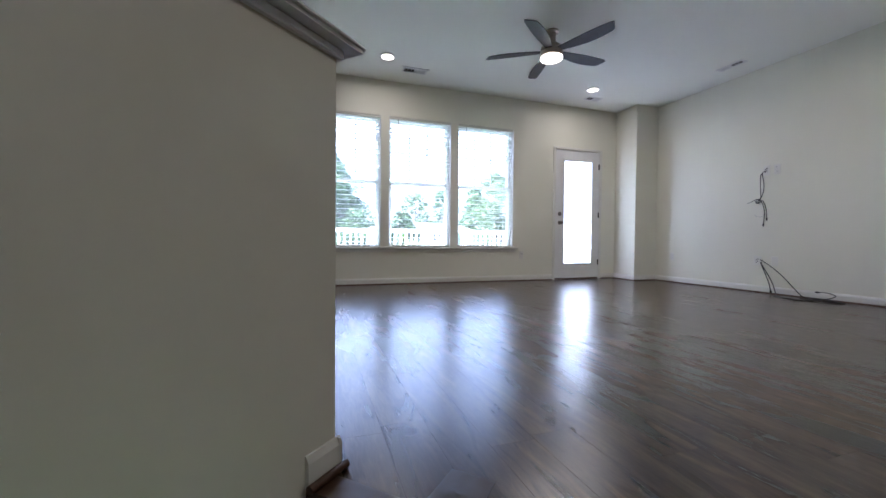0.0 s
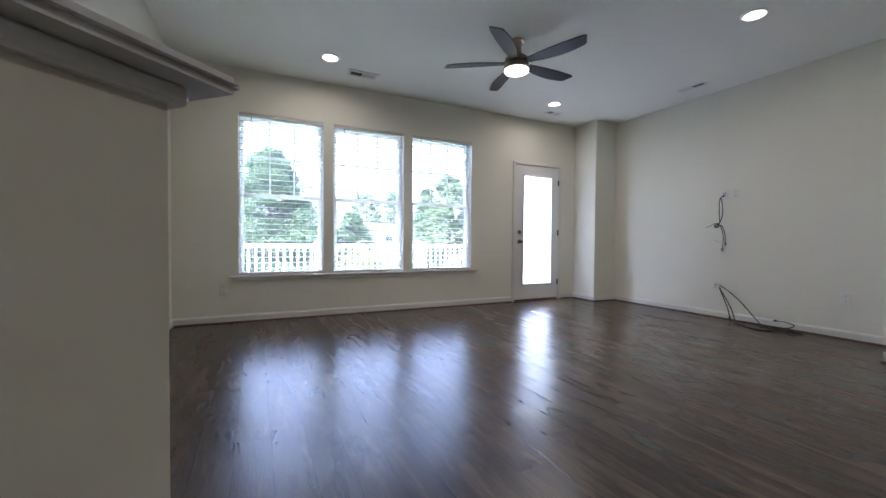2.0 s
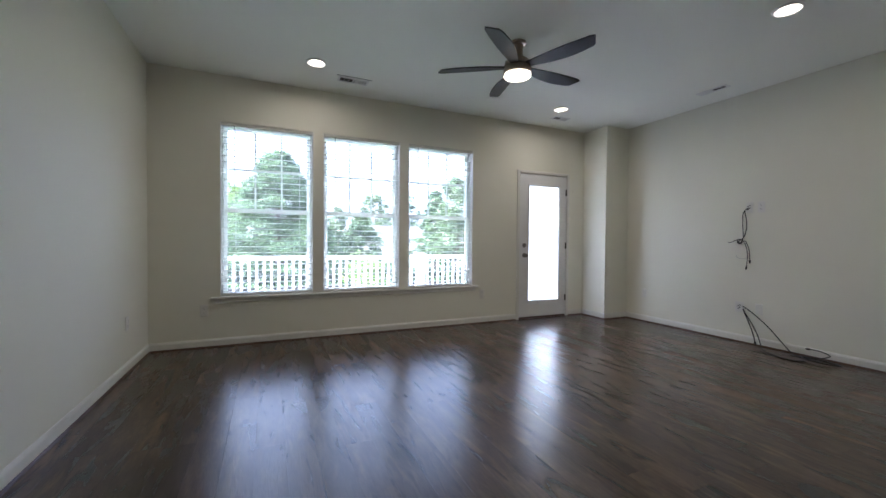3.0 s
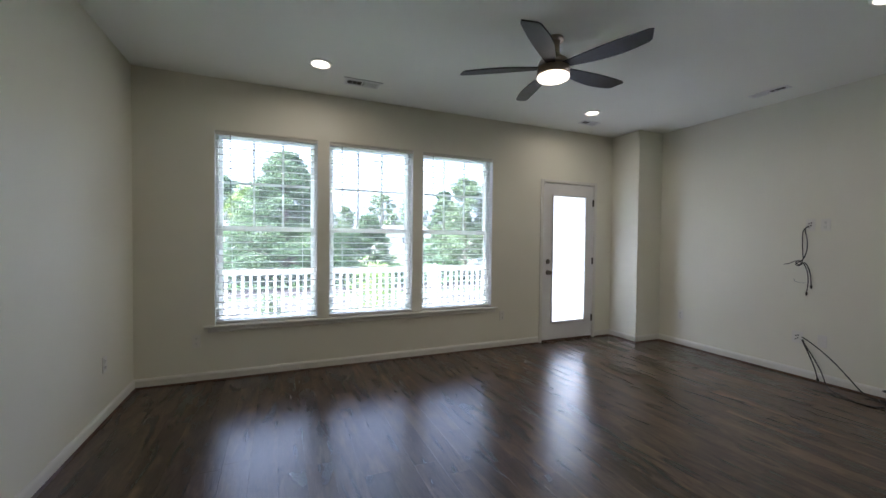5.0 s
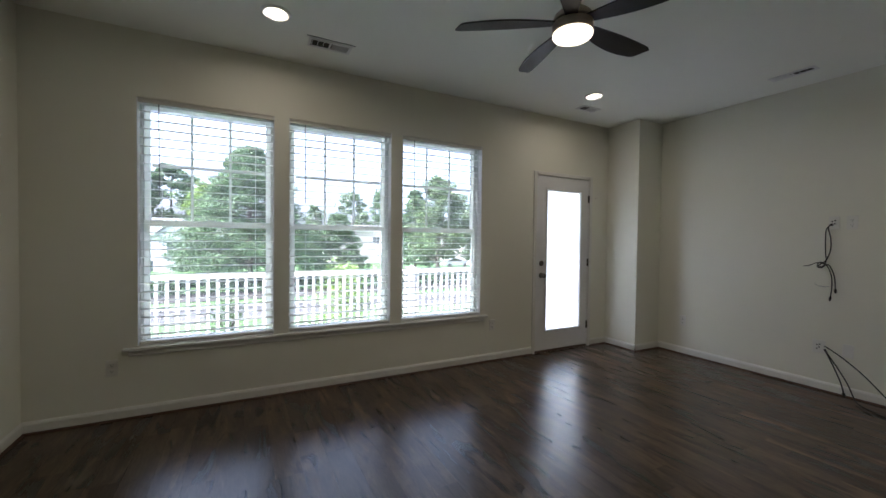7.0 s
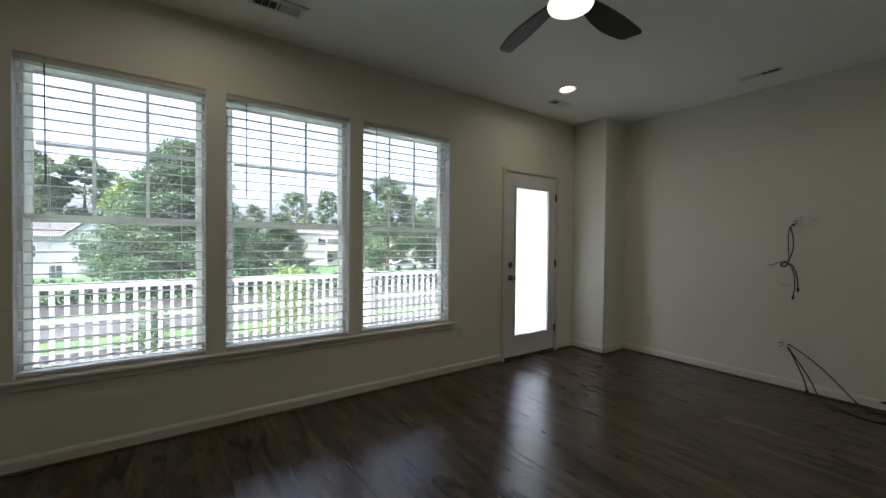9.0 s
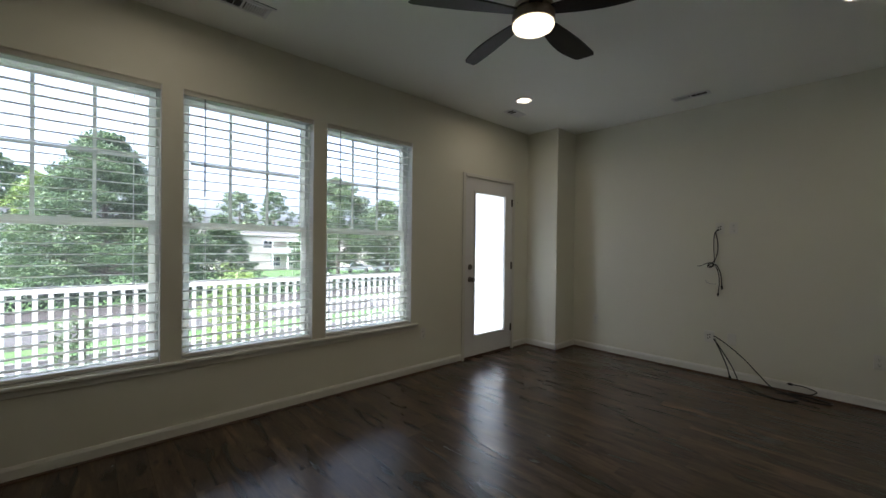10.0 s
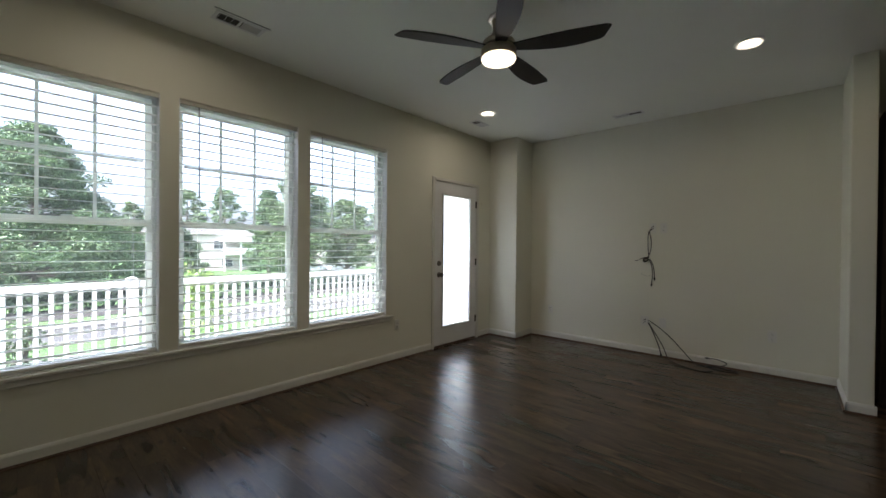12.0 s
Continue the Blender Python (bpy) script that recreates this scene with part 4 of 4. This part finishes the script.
sheet("ground", -1500, 1500, -1500, 1500, GZ, GRASS, "bright green mown lawn", "ground")
sheet("road_near", -120, 120, 17.4, 21.2, GZ + 0.02, ASPH, "grey asphalt driveway lane", "road", thick=0.3)
sheet("road_far", -120, 120, 24.4, 28.0, GZ + 0.02, ASPH, "grey asphalt street", "road", thick=0.3)
for y in (21.2, 24.2, 28.0):
    sheet("kerb", -120, 120, y, y + 0.2, GZ + 0.14, CONC, "pale concrete kerb", "kerb", thick=0.4)


# Dark ground strip stands in for the trees' shade on the lawn.
sheet("tree_shade_strip", -34, 46, 31.8, 36.4, GZ + 0.04, SUB, "dark strip for the tree shade on the lawn under the hedge", "planting bed", thick=0.3)
sheet("footpath", -120, 120, 28.7, 29.9, GZ + 0.05, CONC, "pale concrete footpath", "pavement", thick=0.3)

# ---- trees ----
def leaf_cloud(quads, centre, radius, count, size, rng, flat=1.0, shell=0.35):
    """Adds count leaf quads in a shell about a centre; quads is a list of arrays."""
    v = rng.normal(size=(count, 3))
    v /= np.linalg.norm(v, axis=1)[:, None]
    v *= (shell ** 3 + (1 - shell ** 3) * rng.random((count, 1))) ** (1 / 3)
    p = np.array(centre) + v * np.array((radius, radius, radius * flat))
    a = rng.normal(size=(count, 3)) * np.array((1, 1, 0.6))
    a /= np.linalg.norm(a, axis=1)[:, None]
    b = np.cross(a, rng.normal(size=(count, 3)))
    b /= np.linalg.norm(b, axis=1)[:, None]
    s = size * rng.uniform(0.6, 1.35, (count, 1))
    quads.append(np.stack((p - a * s, p + b * s * 0.55 - a * s * 0.1, p + a * s, p - b * s * 0.5 + a * s * 0.15), axis=1))


def leaf_part(name, quads, mat, parent=None):
    co = np.concatenate(quads).reshape(-1, 3)
    me = bpy.data.meshes.new(name)
    me.from_pydata(co.tolist(), [], np.arange(len(co)).reshape(-1, 4).tolist())
    me.materials.append(mat)
    ob = new(name, me)
    ob.parent = parent
    return ob


def limb(bm, p0, p1, r0, r1, seg=6):
    p0, p1 = Vector(p0), Vector(p1)
    d = (p1 - p0).normalized()
    a = d.cross(Vector((0.3, 0.9, 0.1))).normalized()
    b = d.cross(a)
    u = [bm.verts.new(p0 + r0 * (a * math.cos(2 * math.pi * i / seg) + b * math.sin(2 * math.pi * i / seg))) for i in range(seg)]
    v = [bm.verts.new(p1 + r1 * (a * math.cos(2 * math.pi * i / seg) + b * math.sin(2 * math.pi * i / seg))) for i in range(seg)]
    for i in range(seg):
        bm.faces.new((u[i], u[(i + 1) % seg], v[(i + 1) % seg], v[i]))


def tree(x, y, height, spread, seed, leafs, label, conifer=False, low=0.18, count=5200, size=0.17, gz=GZ):
    rnd = random.Random(seed)
    rng = np.random.default_rng(seed)
    t = thing("tree", pose(x, y, gz), label, "tree", "trees beyond the deck")
    tb = bmesh.new()
    cb = []
    r = height * 0.018 + 0.05
    lean = (rnd.uniform(-0.3, 0.3), rnd.uniform(-0.3, 0.3))
    top = Vector((lean[0], lean[1], height * 0.93))
    limb(tb, (0, 0, -0.1), (lean[0] * 0.4, lean[1] * 0.4, height * 0.45), r, r * 0.7, 8)
    limb(tb, (lean[0] * 0.4, lean[1] * 0.4, height * 0.45), top, r * 0.7, 0.03, 8)
    clumps = 60 if not conifer else (70 if count < 20000 else 150)
    count, size = int(count * 1.9), size * 0.72
    each = count // clumps
    for i in range(clumps):
        f = low + (1 - low) * (i + rnd.random()) / clumps
        if conifer:
            reach = spread * (1.03 - f) ** 0.75 * rnd.uniform(0.55, 1.05)
        else:
            u = (f - low) / (1 - low)
            reach = spread * max(0.12, math.sin(math.pi * min(1, 0.18 + 0.80 * u)) ** 0.6) * rnd.uniform(0.35, 1.0)
        ang = i * 2.4 + rnd.uniform(-0.5, 0.5)
        z = f * height
        root = Vector((lean[0] * f, lean[1] * f, max(z - reach * (0.1 if conifer else 0.5), height * 0.12)))
        c = Vector((math.cos(ang) * reach * 0.8, math.sin(ang) * reach * 0.8, z * 0.97))
        limb(tb, root, c, r * 0.28 * (1.1 - f), 0.015, 5)
        rad = (0.13 * spread + 0.45) * rnd.uniform(0.7, 1.25) * (1.15 - 0.45 * f)
        leaf_cloud(cb, c, rad * (0.98 if conifer else 1.05), int(each * rng.uniform(0.6, 1.4)), size, rng, 0.42 if conifer else 0.62, 0.2)
    part("trunk", tb, BARK, t, "brown bark trunk and limbs")
    leaf_part("crown", cb, leafs, t)
    return t


def polar(deg, dist, x0=0.7, y0=2.1):
    """A plan point at a bearing (clockwise from the y axis) and distance from the room's middle."""
    return x0 + dist * math.sin(radians(deg)), y0 + dist * math.cos(radians(deg))


tree(*polar(1.0, 43.89), 13.6, 9.4, 11, LEAF_DARK, "big dark green spreading pine", True, 0.08, 50000, 0.155)
tree(*polar(-7.6, 77.14), 16.4, 7.4, 12, LEAF_DARK, "tall dark green tree behind a house", False, 0.2, 5000, 0.38)
tree(*polar(-12.5, 74.48), 16.4, 8.0, 13, LEAF_MID, "tall leafy green tree behind a house", False, 0.2, 4000, 0.38)
tree(*polar(-3.9, 66.5), 12.6, 4.5, 14, LEAF_LIME, "yellow-green tree beside a house", False, 0.15, 3000, 0.30)
tree(*polar(12.4, 47.88), 7.4, 4.5, 15, LEAF_DARK, "dark green conical spruce", True, 0.04, 7000, 0.19)
tree(*polar(27.0, 41.23), 11.1, 4.5, 16, LEAF_MID, "round mid-green maple beyond the street", False, 0.24, 14000, 0.15)
tree(*polar(23.6, 53.2), 11.4, 4.0, 17, LEAF_DARK, "dense dark green tree beside a house", True, 0.08, 5000, 0.25)
tree(*polar(34.0, 47.88), 9.8, 4.8, 18, LEAF_MID, "low spreading mid-green tree", False, 0.22, 6000, 0.22)
tree(*polar(13.8, 11.2), 3.6, 1.0, 19, LEAF_LIME, "slender yellow-green sapling close to the deck", False, 0.06, 2600, 0.07)
tree(*polar(-1.8, 12.2), 2.6, 0.75, 20, LEAF_MID, "small feathery shrub close to the deck", True, 0.04, 900, 0.07)
tree(*polar(-13.5, 11), 2.7, 0.8, 21, LEAF_MID, "small feathery shrub by the deck", True, 0.04, 900, 0.07)
tree(*polar(9.2, 85.12), 11.6, 3.2, 22, LEAF_MID, "distant slim green tree", False, 0.1, 1500, 0.35)
tree(*polar(14.4, 93.1), 15.6, 6.1, 23, LEAF_MID, "distant rounded green tree", False, 0.1, 2500, 0.38)
tree(*polar(18.5, 90.44), 15.9, 5.6, 24, LEAF_DARK, "distant dark rounded tree", False, 0.1, 2500, 0.38)
tree(*polar(41.0, 63.84), 12.6, 6.0, 25, LEAF_MID, "distant mid-green tree near the street", False, 0.1, 2500, 0.31)

# hedge under the trees, and far woods
rnd = random.Random(5)
hb = []
rng = np.random.default_rng(5)
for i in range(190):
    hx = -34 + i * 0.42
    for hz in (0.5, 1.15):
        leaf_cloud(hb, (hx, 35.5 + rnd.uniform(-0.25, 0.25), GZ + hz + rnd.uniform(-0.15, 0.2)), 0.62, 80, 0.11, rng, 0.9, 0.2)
tagged(leaf_part("hedge", hb, LEAF_HEDGE_SHADED), "dark clipped hedge along the far lawn, tree shade in its colour", "hedge", "", "stuff")
wb = []
for i in range(260):
    wx = -95 + i * 1.0
    wy = 118 + rnd.uniform(-5, 5)
    hgt = 6.5 + 2.5 * math.sin(i * 0.13) + rnd.uniform(-1.5, 1.5)
    leaf_cloud(wb, (wx, wy, GZ + hgt * 0.5), hgt * 0.55, 110, 0.42, rng, 1.0, 0.3)
tagged(leaf_part("far_woods", wb, LEAF_MID), "distant belt of green woods", "woods", "", "stuff")


# ---- houses ----
def house(name, m, w, d, wall_h, mat, label, windows, gable=None, ridge=2.6):
    """A house with its front facing -y, its windows given as (x, z, width, height)."""
    t = thing(name, m, label, "house")
    part("wall", box_bm(0, w, 0, d, 0, wall_h), mat, t)
    bm = bmesh.new()
    o = 0.45
    pts = [(-o, -o, wall_h), (w + o, -o, wall_h), (w + o, d + o, wall_h), (-o, d + o, wall_h), (-o, d / 2, wall_h + ridge), (w + o, d / 2, wall_h + ridge)]
    v = [bm.verts.new(p) for p in pts]
    for f in ((0, 1, 5, 4), (2, 3, 4, 5), (0, 4, 3), (1, 2, 5), (0, 3, 2, 1)):
        bm.faces.new([v[i] for i in f])
    part("roof", bm, ROOF, t, "grey shingle roof")
    part("fascia", box_bm(-o, w + o, -o - 0.03, -o - 0.002, wall_h - 0.18, wall_h + 0.05), RAILW, t)
    if gable:
        gx0, gx1, out, rise = gable
        part("gable_wall", box_bm(gx0, gx1, -out, -0.01, 0, wall_h), mat, t)
        bm = bmesh.new()
        mx = (gx0 + gx1) / 2
        g = [bm.verts.new(p) for p in ((gx0, -out, wall_h), (gx1, -out, wall_h), (mx, -out, wall_h + rise), (gx0, d / 2, wall_h), (gx1, d / 2, wall_h), (mx, d / 2, wall_h + rise))]
        for f in ((0, 1, 2), (3, 5, 4), (0, 2, 5, 3), (1, 4, 5, 2)):
            bm.faces.new([g[i] for i in f])
        part("gable", bm, mat, t)
        bm = bmesh.new()
        for sx, ex in ((gx0 - 0.35, mx), (gx1 + 0.35, mx)):
            e0 = wall_h - 0.10
            q = [(sx, -out - 0.3, e0), (ex, -out - 0.3, wall_h + rise + 0.12), (ex, d / 2, wall_h + rise + 0.12), (sx, d / 2, e0)]
            lo = [bm.verts.new(p) for p in q]
            hi = [bm.verts.new((p[0], p[1], p[2] + 0.14)) for p in q]
            bm.faces.new(lo[::-1])
            bm.faces.new(hi)
            for i in range(4):
                bm.faces.new((lo[i], lo[(i + 1) % 4], hi[(i + 1) % 4], hi[i]))
        part("gable_roof", bm, TRIM, t, "white gable rake boards")
    for wx, wz, ww, wh in windows:
        y = -0.02 if not gable or not gable[0] < wx < gable[1] else -gable[2] - 0.02
        wd = part("window", box_bm(wx - ww / 2 - 0.1, wx + ww / 2 + 0.1, y - 0.04, y, wz - wh / 2 - 0.1, wz + wh / 2 + 0.1), TRIM, t, "white framed window")
        bm = bmesh.new()
        box_bm(wx - ww / 2, wx - 0.03, y - 0.07, y - 0.041, wz - wh / 2, wz - 0.03, 0, bm)
        box_bm(wx + 0.03, wx + ww / 2, y - 0.07, y - 0.041, wz - wh / 2, wz - 0.03, 0, bm)
        box_bm(wx - ww / 2, wx - 0.03, y - 0.07, y - 0.041, wz + 0.03, wz + wh / 2, 0, bm)
        box_bm(wx + 0.03, wx + ww / 2, y - 0.07, y - 0.041, wz + 0.03, wz + wh / 2, 0, bm)
        part("pane", bm, HGLASS, wd, "dark reflective glass")
    return t


hx, hy = -12.9, 60.9
house("house", pose(hx, hy, GZ - 0.6), 11.0, 9.0, 5.3, SIDING, "pale grey-blue two-storey house with a front gable", [(1.2, 3.5, 1.3, 1.3), (6.2, 3.6, 1.7, 1.4), (3.4, 1.2, 1.0, 1.5)], (4.3, 8.3, 0.6, 1.7), 2.2)
hx, hy = polar(13.0, 70)
house("house", pose(hx - 2.0, hy, GZ), 13.5, 9.0, 5.9, SIDING2, "beige two-storey house with an upper porch", [(8.2, 4.2, 1.5, 1.3), (12.0, 4.2, 1.1, 1.2), (9.4, 1.3, 1.6, 1.5), (12.0, 1.3, 1.2, 1.5)], None, 1.2)
hx, hy = polar(30.5, 74)
house("house", pose(hx, hy, GZ), 14.0, 9.0, 4.6, SIDING2, "beige house half hidden by trees", [(2.5, 3.4, 1.3, 1.2), (6.5, 3.4, 1.3, 1.2), (10.5, 3.4, 1.3, 1.2)], None, 1.6)


def porch(x, y):
    t = thing("porch", pose(x, y, GZ), "white upper porch with posts and a railing on a beige house", "porch")
    part("porch_floor", box_bm(0, 5.2, -2.2, -0.05, 2.55, 2.8), TRIM, t)
    part("porch_roof", box_bm(-0.2, 5.4, -2.4, -0.05, 4.75, 4.95), TRIM, t)
    for px in (0.1, 2.6, 5.1):
        part("post", box_bm(px - 0.1, px + 0.1, -2.15, -1.95, 0, 4.75), TRIM, t)
    part("porch_rail", box_bm(0.2, 5.0, -2.10, -2.04, 2.8, 3.65), TRIM, t)


hx, hy = polar(13.0, 70)
porch(hx + 6.2, hy)


def parked_car(x, y, label):
    t = thing("car", pose(x, y, GZ + 0.02, 0, 0, 0), label, "car")
    bm = bmesh.new()
    body = [(-2.2, 0.35), (2.2, 0.35), (2.25, 0.75), (1.9, 0.92), (1.1, 1.0), (0.55, 1.42), (-0.9, 1.45), (-1.6, 1.02), (-2.2, 0.95), (-2.3, 0.6)]
    a = [bm.verts.new((px, -0.85, pz)) for px, pz in body]
    b = [bm.verts.new((px, 0.85, pz)) for px, pz in body]
    bm.faces.new(a)
    bm.faces.new(b[::-1])
    for i in range(len(body)):
        j = (i + 1) % len(body)
        bm.faces.new((a[i], b[i], b[j], a[j]))
    bmesh.ops.recalc_face_normals(bm, faces=list(bm.faces))
    part("body", bm, CARPAINT, t)
    bm = bmesh.new()
    pts = [(0.95, 1.0), (0.5, 1.36), (-0.85, 1.38), (-1.4, 1.02)]
    v = [bm.verts.new((px, -0.856, pz)) for px, pz in pts]
    bm.faces.new(v)
    part("side_glass", bm, HGLASS, t, "dark side glass")
    for wx in (-1.4, 1.4):
        bm = bmesh.new()
        append_bm(bm, lathe_bm([(0, -0.1), (0.33, -0.1), (0.33, 0.1), (0, 0.1)], 18), pose(wx, -0.80, 0.33, 90, 0, 0))
        part("tyre", bm, RUBBER, t, "black tyre", True)


parked_car(*polar(29.5, 62), "silver car parked in front of a beige house")
parked_car(*polar(33.2, 63), "silver car parked beside another car")


# ---- floor planks ----
def plank_mesh(w, length):
    g, c, t = 0.0002, 0.0003, TH
    bm = bmesh.new()
    x0, x1, y0, y1 = g, w - g, g, length - g
    lo = [bm.verts.new(p) for p in ((x0, y0, -t), (x1, y0, -t), (x1, y1, -t), (x0, y1, -t))]
    md = [bm.verts.new(p) for p in ((x0, y0, -c), (x1, y0, -c), (x1, y1, -c), (x0, y1, -c))]
    hi = [bm.verts.new(p) for p in ((x0 + c, y0 + c, 0), (x1 - c, y0 + c, 0), (x1 - c, y1 - c, 0), (x0 + c, y1 - c, 0))]
    for a, b in ((lo, md), (md, hi)):
        for i in range(4):
            j = (i + 1) % 4
            bm.faces.new((a[i], a[j], b[j], b[i]))
    bm.faces.new(hi)
    me = bpy.data.meshes.new("plank")
    bm.to_mesh(me)
    bm.free()
    me.materials.append(PLANK)
    return me


def cut_plank(x0, x1, y0, y1, line):
    """A plank cut by half planes (nx, ny, c): it keeps nx*x + ny*y > c."""
    bm = box_bm(x0 + 0.0006, x1 - 0.0006, y0 + 0.0006, y1 - 0.0006, -TH, 0)
    for nx, ny, c in line:
        k = math.hypot(nx, ny)
        bmesh.ops.bisect_plane(bm, geom=list(bm.verts) + list(bm.edges) + list(bm.faces), plane_co=(nx * c / k / k, ny * c / k / k, 0), plane_no=(nx, ny, 0), clear_inner=True)
    return bm


floor = tagged(new("floor"), "brown wood-look vinyl plank floor with a satin sheen", "floor", "", "structure")
PW, PL = 0.145, 1.22
rnd = random.Random(3)
shared = {}
rest = bmesh.new()
x = XL
row = 0
made = 0
while x < XR + 1.28:
    w = min(PW if row else 0.115, XR + 1.28 - x)
    y = YW - 0.0005 if x < XR else 1.405
    first = rnd.uniform(0.25, 1.0) * PL
    while y > -2.39:
        ln = min(first if first else PL, y + 2.4)
        first = 0
        ya, yb, xa, xb = y - ln, y, x, x + w
        y -= ln
        if ln < 0.02 or w < 0.01:
            continue
        crosses = ya < 1.05 and (xa + ya) < KS1 + 0.05 and (xa - yb) < SW1 + 0.1
        if crosses:
            # whole plank over the stairwell: keep the part outside it
            keep_a = cut_plank(xa, xb, ya, yb, [(1, 1, TOP + 0.08), (1, -1, -0.79)])
            append_bm(rest, keep_a)
            keep_b = cut_plank(xa, xb, ya, yb, [(1, -1, SW1), (-1, -1, -TOP - 0.08)])
            append_bm(rest, keep_b)
            keep_c = cut_plank(xa, xb, ya, yb, [(-1, 1, 0.79), (1, 1, KS1 - 0.004)])
            append_bm(rest, keep_c)
            keep_d = cut_plank(xa, xb, ya, yb, [(-1, 1, 0.955), (-1, -1, 0.004 - KS1)])
            append_bm(rest, keep_d)
        elif made < 298 and yb > 0.2 and xa < XR:
            key = (round(w, 3), round(ln, 3))
            if key not in shared:
                shared[key] = plank_mesh(w, ln)
            p = new("plank", shared[key])
            p.matrix_basis = pose(xa, ya, 0)
            p.parent = floor
            made += 1
        else:
            box_bm(xa + 0.0006, xb - 0.0006, ya + 0.0006, yb - 0.0006, -TH, 0, 0, rest)
    x += w
    row += 1
tagged(part("plank_rest", rest, PLANK, floor), kind="stuff")
